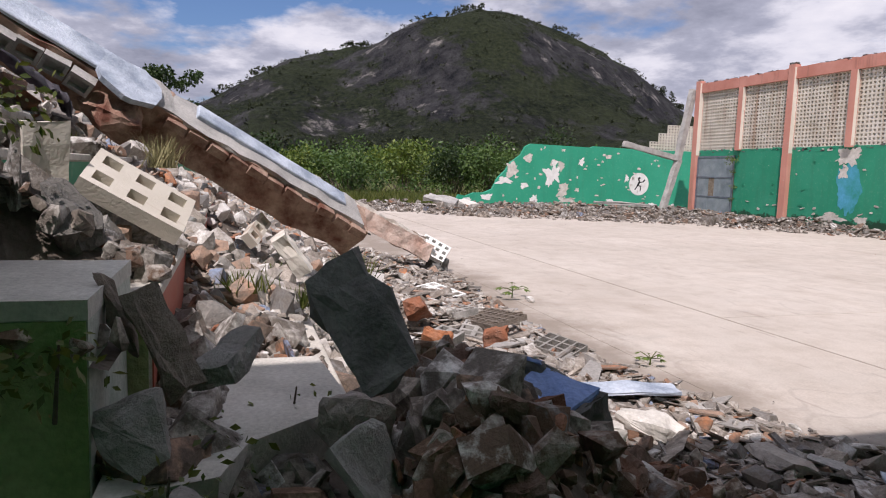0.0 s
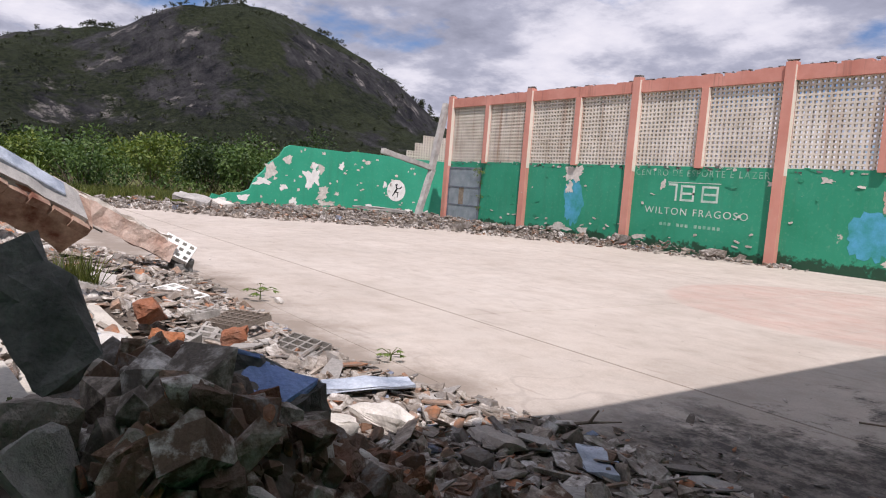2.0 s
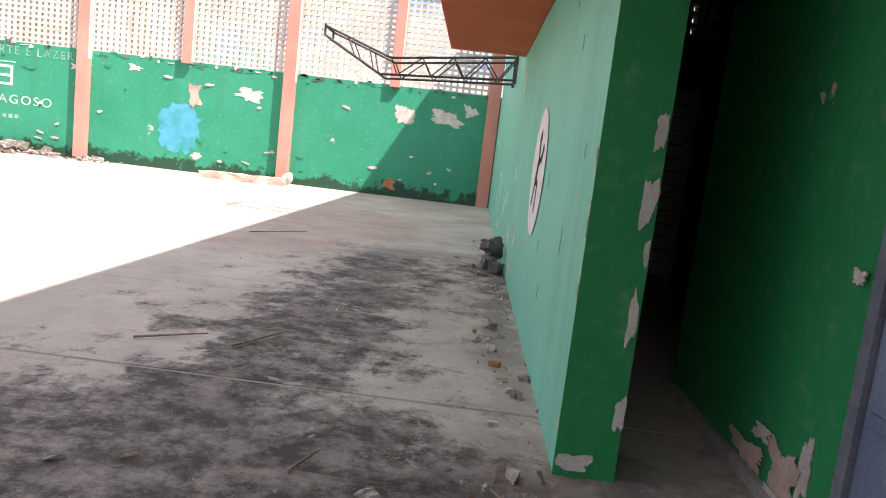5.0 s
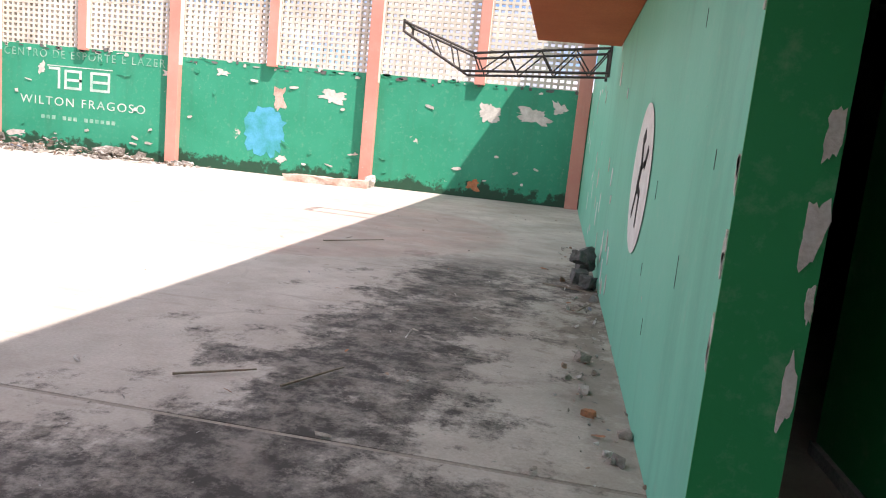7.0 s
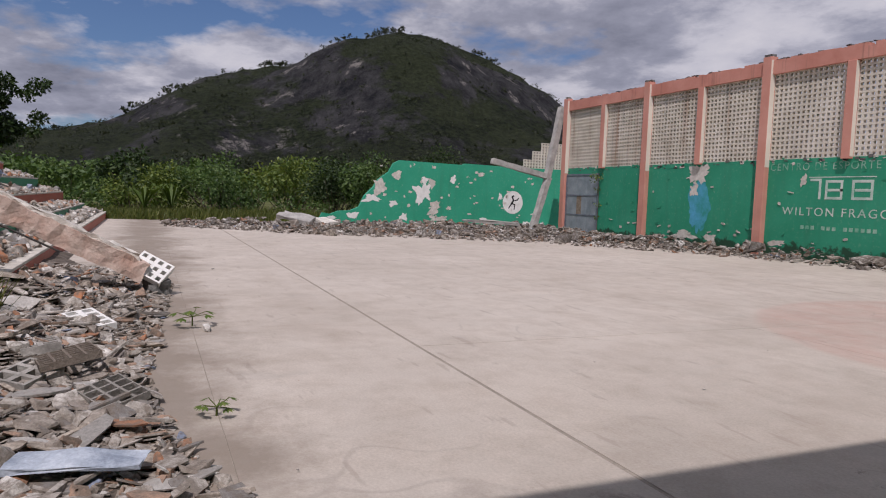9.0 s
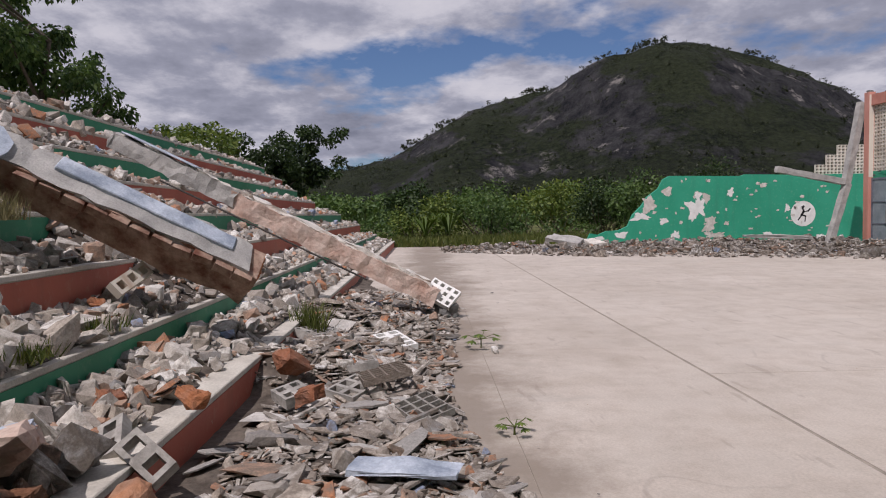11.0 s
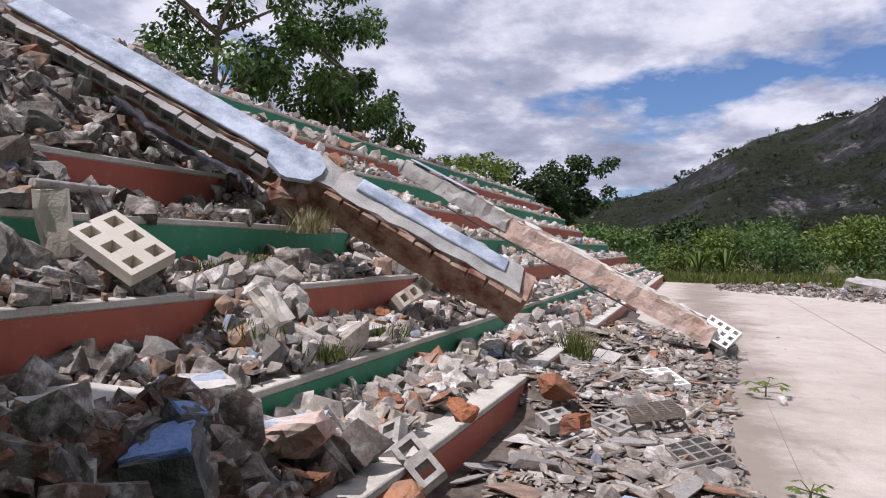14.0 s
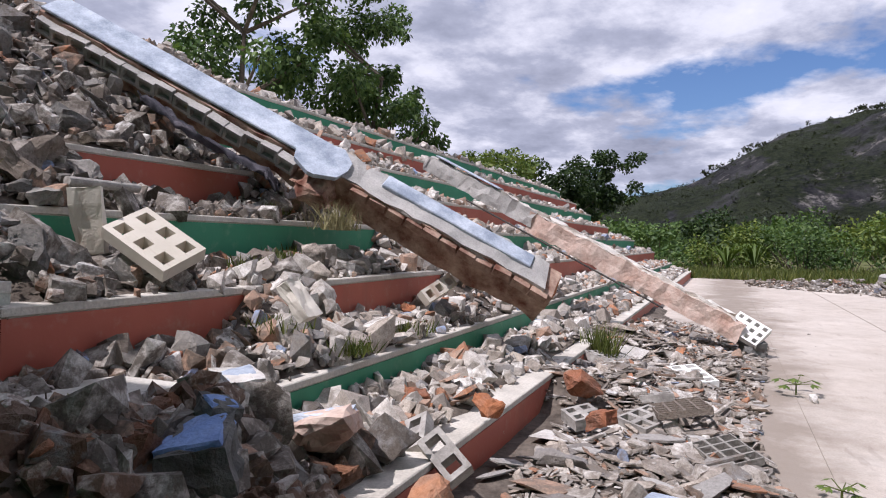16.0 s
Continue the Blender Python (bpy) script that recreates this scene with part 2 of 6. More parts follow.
def court_floor():
    k = Nodes("court_concrete")
    big = k.noise(0.28, 7, 0.6)
    mid = k.noise(2.6, 8, 0.68)
    fine = k.noise(55, 5, 0.7)
    col = k.mix(k.ramp(big, [(0.32, 0.0), (0.68, 1.0)]), (0.46, 0.405, 0.345), (0.565, 0.505, 0.44))
    col = k.mix(k.ramp(mid, [(0.45, 0.0), (0.72, 0.45)]), col, (0.34, 0.28, 0.225))
    col = k.mix(0.2, col, k.ramp(fine, [(0.3, 0.2), (0.7, 0.9)]), 'OVERLAY')
    x, y, z = k.xyz()
    # worn red circle painted on the court
    dx = k.math('ADD', x, 5.0)
    dy = k.math('ADD', y, -11.3)
    d = k.math('SQRT', k.math('ADD', k.math('MULTIPLY', dx, dx), k.math('MULTIPLY', dy, dy)))
    d = k.math('ADD', d, k.math('MULTIPLY', mid, 0.22))
    disc = k.ramp(k.math('MULTIPLY', d, 0.1), [(0.345, 1.0), (0.357, 0.0)])
    worn = k.ramp(k.noise(1.7, 9, 0.72), [(0.36, 0.25), (0.62, 0.75)])
    col = k.mix(k.math('MULTIPLY', disc, worn), col, (0.47, 0.315, 0.26))
    # grime, stronger where the building's shadow lies, so part of it is painted shade
    grime = k.ramp(k.noise(0.75, 8, 0.7, shift=(5, 3, 0)), [(0.36, 0.0), (0.62, 0.6)])
    col = k.mix(k.math('MULTIPLY', grime, k.ramp(k.math('MULTIPLY', x, -0.1), [(0.22, 1.0), (0.55, 0.3)])), col, (0.25, 0.22, 0.185))
    # black mould where water stands beside the building
    off = k.math('ABSOLUTE', k.math('ADD', k.math('MULTIPLY_ADD', y, -0.10, x), k.math('MULTIPLY_ADD', k.noise(0.5, 2, 0.5, shift=(4, 0, 0)), 1.2, 1.85)))
    blot = k.math('SUBTRACT', k.noise(1.5, 12, 0.78, shift=(2.3, 1.1, 0)), 0.5)
    core = k.math('SUBTRACT', k.math('MULTIPLY_ADD', blot, 4.6, 1.16), k.math('MULTIPLY', off, 0.82))
    core = k.math('MULTIPLY', k.ramp(core, [(0.42, 0.0), (0.78, 1.0)]), k.ramp(k.math('MULTIPLY', y, 0.1), [(0.85, 1.0), (1.15, 0.0)]))
    low = k.math('SUBTRACT', k.math('MULTIPLY_ADD', k.math('SUBTRACT', k.noise(1.1, 12, 0.76, shift=(8, 5, 0)), 0.5), 5.5, 1.45), k.math('MULTIPLY', k.math('ABSOLUTE', k.math('ADD', y, -2.75)), 0.85))
    low = k.math('MULTIPLY', k.ramp(low, [(0.42, 0.0), (0.80, 1.0)]), k.ramp(k.math('MULTIPLY', x, -0.1), [(0.0, 0.5), (0.1, 1.0), (0.32, 1.0), (0.40, 0.0)]))
    foot = k.math('SUBTRACT', k.math('MULTIPLY_ADD', k.math('SUBTRACT', k.noise(2.2, 10, 0.75, shift=(1, 9, 0)), 0.5), 4.0, 0.8), k.math('MULTIPLY', k.math('ABSOLUTE', k.math('ADD', x, 0.60)), 1.3))
    foot = k.math('MULTIPLY', k.ramp(foot, [(0.42, 0.0), (0.75, 0.75)]), k.ramp(k.math('MULTIPLY', y, 0.1), [(0.5, 0.3), (0.7, 1.0), (0.98, 1.0), (1.1, 0.0)]))
    col = k.mix(foot, col, (0.11, 0.075, 0.05))
    speck = k.ramp(k.noise(5.0, 10, 0.8), [(0.44, 1.0), (0.60, 0.45)])
    f = k.math('MULTIPLY', k.math('MULTIPLY', k.math('MAXIMUM', core, low), speck), 0.97)
    col = k.mix(f, col, (0.042, 0.036, 0.031))
    scrape = k.ramp(k.noise(2.6, 4, 0.55, stretch=(1.0, 0.25, 1.0), shift=(3, 1, 0)), [(0.66, 0.0), (0.70, 0.35)])
    col = k.mix(scrape, col, (0.42, 0.385, 0.34))
    scuff = k.ramp(k.noise(1.4, 3, 0.5, stretch=(1.0, 5.0, 1.0), shift=(1, 6, 0)), [(0.64, 0.0), (0.69, 0.42)])
    col = k.mix(scuff, col, (0.30, 0.25, 0.21))
    swirl = k.noise(0.8, 2, 0.4, shift=(12, 3, 0))
    swirl = k.ramp(k.math('ABSOLUTE', k.math('SUBTRACT', swirl, 0.5)), [(0.004, 0.28), (0.011, 0.0)])
    col = k.mix(k.math('MULTIPLY', swirl, k.ramp(k.noise(0.6, 3), [(0.5, 0.0), (0.6, 1.0)])), col, (0.27, 0.23, 0.20))
    blotch = k.ramp(k.noise(0.55, 9, 0.72, shift=(21, 14, 0)), [(0.52, 0.0), (0.68, 0.45)])
    col = k.mix(blotch, col, (0.36, 0.30, 0.245))
    # brown dust along the foot of the rubble
    dust = k.math('SUBTRACT', k.math('MULTIPLY', k.noise(0.9, 8, 0.7), 1.3), k.math('MULTIPLY', k.math('ABSOLUTE', k.math('ADD', y, -1.9)), 0.42))
    col = k.mix(k.ramp(dust, [(0.22, 0.0), (0.55, 0.8)]), col, (0.225, 0.182, 0.142))
    k.bump(k.math('ADD', k.math('MULTIPLY', fine, 0.5), mid), 0.22, 0.01)
    return k.done(col, k.ramp(mid, [(0.3, 0.62), (0.7, 0.9)]))


def rubble_mat(name, soil=(0.19, 0.16, 0.13), lo=(0.38, 0.0), hi=(0.66, 0.72)):
    """Mixed broken masonry: cement greys, plaster, brick, some blue paint."""
    k = Nodes(name)
    base = k.ramp(k.island, [(0.0, (0.23, 0.22, 0.21)), (0.14, (0.42, 0.39, 0.35)), (0.32, (0.34, 0.30, 0.26)), (0.46, (0.56, 0.52, 0.47)),
                             (0.62, (0.47, 0.41, 0.345)), (0.74, (0.70, 0.67, 0.62)), (0.83, (0.40, 0.26, 0.185)), (0.92, (0.42, 0.185, 0.095)),
                             (0.965, (0.70, 0.68, 0.65)), (0.988, (0.27, 0.34, 0.48))], True)
    n = k.noise(11, 7, 0.68)
    g = k.noise(75, 4, 0.7)
    col = k.mix(k.ramp(n, [lo, hi]), base, soil)
    col = k.mix(0.35, col, k.ramp(g, [(0.3, 0.2), (0.7, 0.9)]), 'OVERLAY')
    k.bump(k.math('ADD', n, k.math('MULTIPLY', g, 0.4)), 0.6, 0.02)
    return k.done(col, 0.95, 0, 0.2)


def chunk_mat(name, tones):
    k = Nodes(name)
    base = k.ramp(k.random(), [(i / len(tones), t) for i, t in enumerate(tones)], True)
    n = k.noise(6, 8, 0.7)
    g = k.noise(48, 5, 0.7)
    col = k.mix(k.ramp(n, [(0.4, 0.0), (0.7, 0.6)]), base, (0.19, 0.165, 0.14))
    col = k.mix(0.4, col, k.ramp(g, [(0.3, 0.2), (0.7, 0.9)]), 'OVERLAY')
    k.bump(k.math('ADD', n, k.math('MULTIPLY', g, 0.5)), 0.75, 0.025)
    return k.done(col, 0.95, 0, 0.2)


def leaf_mat(name, c1, c2, c3):
    k = Nodes(name)
    col = k.ramp(k.island, [(0.0, c1), (0.45, c2), (0.85, c3)])
    col = k.mix(k.ramp(k.noise(0.5, 4), [(0.35, 0.0), (0.7, 0.5)]), col, c1)
    m = k.done(col, 0.55, 0, 0.35)
    tr = k.n.new("ShaderNodeBsdfTranslucent")
    k.put(tr.inputs["Color"], k.mix(1.0, col, (1.0, 1.0, 0.45), 'MULTIPLY'))
    mx = k.n.new("ShaderNodeMixShader")
    mx.inputs[0].default_value = 0.28
    k.l.new(k.b.outputs[0], mx.inputs[1])
    k.l.new(tr.outputs[0], mx.inputs[2])
    k.l.new(mx.outputs[0], k.n["Material Output"].inputs[0])
    return m


def hill_mat():
    """Bare granite faces with dark water streaks between scrub."""
    # rock and scrub colours are lowered to hold the cloud shadow on the hill
    k = Nodes("shaded_granite_hill")
    rock = k.noise(0.011, 9, 0.66, shift=(3, 8, 2))
    streak = k.noise(0.07, 10, 0.78, stretch=(1.0, 1.0, 0.16))
    pale = k.noise(0.04, 9, 0.74, stretch=(1, 1, 0.3), shift=(60, 10, 0))
    stone = k.mix(k.ramp(streak, [(0.38, 0.0), (0.62, 1.0)]), (0.014, 0.015, 0.019), (0.082, 0.08, 0.082))
    stone = k.mix(k.ramp(pale, [(0.565, 0.0), (0.63, 0.85)]), stone, (0.38, 0.35, 0.32))
    clump = k.noise(0.30, 6, 0.8)
    scrub = k.mix(k.ramp(clump, [(0.40, 0.0), (0.60, 1.0)]), (0.006, 0.010, 0.006), (0.036, 0.047, 0.021))
    grass = k.mix(k.ramp(k.noise(0.4, 7, 0.8), [(0.4, 0.0), (0.6, 1.0)]), (0.018, 0.026, 0.013), (0.052, 0.062, 0.030))
    scrub = k.mix(k.ramp(k.noise(0.016, 8, 0.7, shift=(9, 4, 1)), [(0.48, 0.0), (0.56, 0.85)]), scrub, grass)
    slope = k.xyz(k.up)[2]
    f = k.math('ADD', k.math('MULTIPLY', slope, 0.8), k.math('MULTIPLY', rock, 0.9))
    f = k.math('ADD', f, k.math('MULTIPLY', k.noise(0.09, 9, 0.78), 0.34))
    f = k.ramp(k.math('MULTIPLY', f, 0.7), [(0.885, 0.0), (0.925, 1.0)])
    col = k.mix(f, stone, scrub)
    k.bump(k.math('ADD', k.math('ADD', streak, k.math('MULTIPLY', clump, 0.5)), k.math('MULTIPLY', rock, 1.5)), 1.0, 7.0)
    return k.done(col, 0.95, 0, 0.15)


def field_mat():
    k = Nodes("grassy_ground")
    n = k.noise(0.35, 8, 0.7)
    col = k.ramp(n, [(0.3, (0.07, 0.085, 0.03)), (0.5, (0.11, 0.125, 0.045)), (0.7, (0.17, 0.14, 0.085))])
    k.bump(k.noise(6, 6, 0.7), 1.0, 0.05)
    return k.done(col, 0.98, 0, 0.1)


M_COBOGO = cobogo_mat()
M_TOPBEAM = top_beam_mat()
M_MOSSY = plain("mossy_step_end", (0.15, 0.23, 0.07), (0.32, 0.37, 0.19), 2.2, 0.97, 0.8, 40)
M_PALECEM = plain("pale_smooth_cement", (0.40, 0.38, 0.335), (0.60, 0.57, 0.51), 3.0, 0.9, 0.4)
M_RISEREND = plain("grey_green_riser", (0.30, 0.35, 0.28), (0.55, 0.55, 0.49), 3.0, 0.92, 0.5)
M_RAG = plain("dirty_grey_cloth", (0.085, 0.08, 0.095), (0.16, 0.15, 0.17), 9, 0.95, 0.5)
M_REDBODY = plain("red_brown_plaster", (0.15, 0.06, 0.04), (0.46, 0.33, 0.25), 5.0, 0.95, 0.9, 30)
M_DIRTYBLOCK = plain("dusty_cement_block", (0.22, 0.205, 0.185), (0.42, 0.395, 0.36), 7, 0.95, 0.8, 40)
M_FLOOR = court_floor()
M_RUBBLE = rubble_mat("mixed_rubble", (0.20, 0.17, 0.14), (0.40, 0.0), (0.62, 0.8))
# weathered masonry; also carries painted shade for rubble at the near step ends
M_RUBBLE_OLD_SHADED = rubble_mat("weathered_shaded_rubble", (0.10, 0.082, 0.066), (0.34, 0.0), (0.54, 0.9))
M_RUBBLE_DUST = rubble_mat("dusty_sheet_rubble", (0.165, 0.135, 0.108), (0.36, 0.0), (0.58, 0.85))
# brown earth, darkened further for the building's shade on the mound
M_RUBBLE_EARTH = rubble_mat("earthy_shaded_rubble", (0.12, 0.072, 0.047), (0.36, 0.0), (0.52, 0.95))
M_CHUNK = chunk_mat("broken_concrete", [(0.40, 0.38, 0.35), (0.28, 0.265, 0.25), (0.53, 0.50, 0.46), (0.45, 0.405, 0.355), (0.66, 0.63, 0.585), (0.35, 0.305, 0.265)])
# darker copy of M_CHUNK, with the step ends' shade in its tones
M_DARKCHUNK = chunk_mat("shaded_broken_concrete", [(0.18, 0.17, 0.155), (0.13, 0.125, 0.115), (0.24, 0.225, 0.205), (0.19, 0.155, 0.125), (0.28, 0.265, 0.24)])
# earth brown, with the mound's shade mixed into the tones
M_EARTH = chunk_mat("earthy_shaded_mortar", [(0.16, 0.078, 0.048), (0.11, 0.065, 0.046), (0.21, 0.10, 0.058), (0.14, 0.095, 0.07)])
M_CLAY = chunk_mat("broken_brick", [(0.38, 0.15, 0.07), (0.30, 0.12, 0.065), (0.46, 0.22, 0.12)])
M_SHARD = chunk_mat("roof_sheet_shard", [(0.30, 0.285, 0.265), (0.38, 0.36, 0.335), (0.24, 0.22, 0.20), (0.45, 0.43, 0.40)])
M_LEAF = leaf_mat("bush_leaf", (0.045, 0.08, 0.014), (0.115, 0.175, 0.032), (0.20, 0.245, 0.055))
M_LEAF_TREE = leaf_mat("tree_leaf", (0.03, 0.065, 0.018), (0.075, 0.14, 0.034), (0.14, 0.21, 0.06))
M_LEAF_DARK = leaf_mat("dark_tree_leaf", (0.012, 0.028, 0.010), (0.03, 0.06, 0.017), (0.06, 0.095, 0.026))
M_LEAF_HILL = leaf_mat("scrub_leaf", (0.014, 0.02, 0.009), (0.03, 0.039, 0.016), (0.05, 0.06, 0.026))
M_WEED = leaf_mat("weed_leaf", (0.05, 0.075, 0.014), (0.10, 0.125, 0.025), (0.16, 0.165, 0.045))
M_HILL = hill_mat()
M_FIELD = field_mat()

# ---- mesh helpers ----


def box(bm, x0, x1, y0, y1, z0, z1, m=None):
    vs = [bm.verts.new(m @ Vector((x, y, z)) if m else (x, y, z)) for z in (z0, z1) for y in (y0, y1) for x in (x0, x1)]
    for f in ((0, 2, 3, 1), (4, 5, 7, 6), (0, 1, 5, 4), (2, 6, 7, 3), (0, 4, 6, 2), (1, 3, 7, 5)):
        bm.faces.new([vs[i] for i in f])
    return bm


def tube(bm, a, b, r0, r1=None, n=8):
    a, b = Vector(a), Vector(b)
    r1 = r0 if r1 is None else r1
    q = (b - a).to_track_quat("Z", "Y")
    rings = []
    for p, r in ((a, r0), (b, r1)):
        rings.append([bm.verts.new(p + q @ Vector((r * math.cos(i * math.tau / n), r * math.sin(i * math.tau / n), 0))) for i in range(n)])
    for i in range(n):
        j = (i + 1) % n
        bm.faces.new((rings[0][i], rings[0][j], rings[1][j], rings[1][i]))
    bm.faces.new(rings[0][::-1])
    bm.faces.new(rings[1])
    return bm


def beam_matrix(a, b, up=(0, 0, 1)):
    """A frame with its x axis from a to b and its z axis as near up as can be."""
    a, b = Vector(a), Vector(b)
    x = (b - a).normalized()
    y = Vector(up).cross(x).normalized()
    z = x.cross(y)
    m = Matrix((x, y, z)).transposed().to_4x4()
    m.translation = a
    return m


def finish(bm, name, mat, bevel=0.0, smooth=False):
    if bevel:
        bmesh.ops.bevel(bm, geom=list(bm.edges), offset=bevel, segments=1, affect='EDGES')
    bmesh.ops.recalc_face_normals(bm, faces=list(bm.faces))
    me = bpy.data.meshes.new(name)
    bm.to_mesh(me)
    bm.free()
    me.materials.append(mat)
    if smooth:
        me.polygons.foreach_set("use_smooth", [True] * len(me.polygons))
    return me


def part(name, bm, mat, parent, label="", bevel=0.0, smooth=False):
    ob = new(name, finish(bm, name, mat, bevel, smooth))
    ob.parent = parent
    return tagged(ob, label)


def solid(name, bm, mat, label, category, kind="", group="", bevel=0.0, smooth=False):
    return tagged(new(name, finish(bm, name, mat, bevel, smooth)), label, category, group, kind)


def holder(name, label, category, m=None, group="", kind=""):
    ob = new(name)
    if m:
        ob.matrix_world = m
    return tagged(ob, label, category, group, kind)


def merged(name, verts, faces, mat):
    me = bpy.data.meshes.new(name)
    me.from_pydata(verts, [], faces)
    me.shade_flat()
    me.materials.append(mat)
    me.update()
    return me


def hull_bm(rng, size, n=14, chip=0.28):
    """An irregular broken lump: the hull of points scattered in a box of that size."""
    bm = bmesh.new()
    for sx in (-1, 1):
        for sy in (-1, 1):
            for sz in (-1, 1):
                if chip < 0.3 or rng.random() < 0.62:
                    bm.verts.new([s * h * 0.5 * (1 - chip * rng.random()) for s, h in zip((sx, sy, sz), size)])
    for _ in range(n):
        v = Vector((rng.uniform(-1, 1), rng.uniform(-1, 1), rng.uniform(-1, 1)))
        v *= 1 / max(abs(c) for c in v)
        bm.verts.new([c * h * 0.5 * rng.uniform(0.72, 1.0) for c, h in zip(v, size)])
    res = bmesh.ops.convex_hull(bm, input=list(bm.verts))
    drop = {g for g in list(res["geom_interior"]) + list(res["geom_unused"]) if isinstance(g, bmesh.types.BMVert)}
    bmesh.ops.delete(bm, geom=list(drop), context='VERTS')
    return bm


def craggy(bm, size, seed, cuts=2, amp=0.055):
    """Breaks up the clean faces of a lump."""
    bmesh.ops.triangulate(bm, faces=list(bm.faces))
    long = [e for e in bm.edges if e.calc_length() > max(size) * 0.22]
    bmesh.ops.subdivide_edges(bm, edges=long, cuts=cuts, use_grid_fill=True)
    bmesh.ops.triangulate(bm, faces=list(bm.faces))
    bm.normal_update()
    s = 2.2 / max(size)
    for v in bm.verts:
        q = v.co * s + Vector((seed * 3.1, seed, 0))
        v.co += v.normal * (noise.fractal(q, 0.8, 2.0, 4) * amp * 1.4 * max(size) * (0.5 + min(size) / max(size)))
    return bm


def outline_bm(rng, size_u, size_v, thick, n=11, jag=0.35, lobed=0.28):
    """A flat shard with a ragged rim, lying in its xy plane."""
    bm = bmesh.new()
    rim = []
    rad = [rng.uniform(1 - jag, 1.0) for _ in range(n)]
    if n > 12:
        rad = [(rad[i - 2] + 2 * rad[i - 1] + 2 * rad[i] + rad[(i + 1) % n]) / 6 * rng.uniform(0.80, 1.14) for i in range(n)]
        lobe, ph = rng.choice((2, 3, 3, 4)), rng.uniform(0, 6)
        rad = [r * (1 + lobed * math.sin(lobe * math.tau * i / n + ph)) for i, r in enumerate(rad)]
    for i in range(n):
        a = math.tau * (i + rng.uniform(-0.3, 0.3)) / n
        ca, sa = math.cos(a), math.sin(a)
        r = 0.5 / max(abs(ca), abs(sa)) ** (0.8 if lobed > 0.1 else 0.0) * rad[i]
        rim.append((ca * r * size_u, sa * r * size_v))
    top = [bm.verts.new((x, y, thick / 2)) for x, y in rim]
    bot = [bm.verts.new((x * 0.97, y * 0.97, -thick / 2)) for x, y in rim]
    bm.faces.new(top)
    bm.faces.new(bot[::-1])
    for i in range(n):
        j = (i + 1) % n
        bm.faces.new((top[i], bot[i], bot[j], top[j]))
    return bm


def arrays(bm):
    bmesh.ops.recalc_face_normals(bm, faces=list(bm.faces))
    bmesh.ops.triangulate(bm, faces=list(bm.faces))
    bm.verts.index_update()
    v = np.array([p.co for p in bm.verts])
    f = np.array([[p.index for p in q.verts] for q in bm.faces])
    bm.free()
    return v, f


def heap(name, protos, places, mat):
    """Many loose pieces joined into one mesh; a place is (kind, matrix)."""
    vs, fs, n = [], [], 0
    for kind, m in places:
        v, f = protos[kind]
        a = np.array(m)
        vs.append(v @ a[:3, :3].T + a[:3, 3])
        fs.append(f + n)
        n += len(v)
    v, f = np.concatenate(vs), np.concatenate(fs)
    me = bpy.data.meshes.new(name)
    me.vertices.add(len(v))
    me.vertices.foreach_set("co", v.astype(np.float32).ravel())
    me.loops.add(f.size)
    me.loops.foreach_set("vertex_index", f.astype(np.int32).ravel())
    me.polygons.add(len(f))
    me.polygons.foreach_set("loop_start", np.arange(0, f.size, f.shape[1], dtype=np.int32))
    me.update(calc_edges=True)
    me.shade_flat()
    me.materials.append(mat)
    return me


def spin(rng, x, y, z, s, flat=1.0):
    e = Euler((rng.gauss(0, 0.9) * flat, rng.gauss(0, 0.9) * flat, rng.uniform(0, math.tau)))
    sc = (s * rng.uniform(0.75, 1.3), s * rng.uniform(0.75, 1.3), s * rng.uniform(0.75, 1.2))
    return Matrix.LocRotScale((x, y, z), e, sc)


# ---- plan ----
WALL_Y = 21.2          # face of the long wall
BAY = 6.2
GREEN_Z, TOP_Z = 3.25, 6.6
END_X = -34.3          # face of the broken end wall
STEP_Y, STEP_Z, TREAD, RISE, STEPS = 0.28, 0.13, 0.66, 0.455, 8
STEP_NEAR = -2.45
ROOF_Z = 5.77
FIRST_OUT = 0.13       # the lowest step reaches further out


def step_z(k):
    return STEP_Z + RISE * k if k else 0.27


# the long wall and the end wall are drawn on a grid of their own and laid into the place by FAR, the building by NEAR
FAR = Matrix.Translation((-0.50, 0.55, 0.0)) @ Matrix.Scale(0.85, 4)
NEAR = Matrix.Translation((-0.47, -0.12, 0.0))


def lay(m, *things):
    for ob in things:
        ob.matrix_world = m @ ob.matrix_basis


STEP_FAR = [-32.6, -32.2, -31.4, -30.0, -27.5, -27.5, -28.0, -28.0]

# ---- ground, court ----
bm = bmesh.new()
seg = 60
cx, cy = -15.0, 8.0
rings = [[bm.verts.new((cx + r * math.cos(math.tau * i / seg), cy + r * math.sin(math.tau * i / seg), -0.06)) for i in range(seg)] for r in (60, 250, 900, 2600)]
bm.faces.new(rings[0])
for a, b in zip(rings, rings[1:]):
    for i in range(seg):
        bm.faces.new((a[i], b[i], b[(i + 1) % seg], a[(i + 1) % seg]))
solid("ground", bm, M_FIELD, "grassy earth stretching away to the hill", "ground", "structure")

# the court is poured in strips, with open joints between them
court = holder("floor", "sun-bleached concrete sports court floor with joints", "floor", kind="structure")
SEAM_Y = [-9.0, -3.2, 2.36, 4.22, 8.3, 12.6, 16.9, 24.0]
SEAM_X = [-34.0, -25.5, -19.3, -13.1, -6.9, 6.5]
rng = random.Random(5)
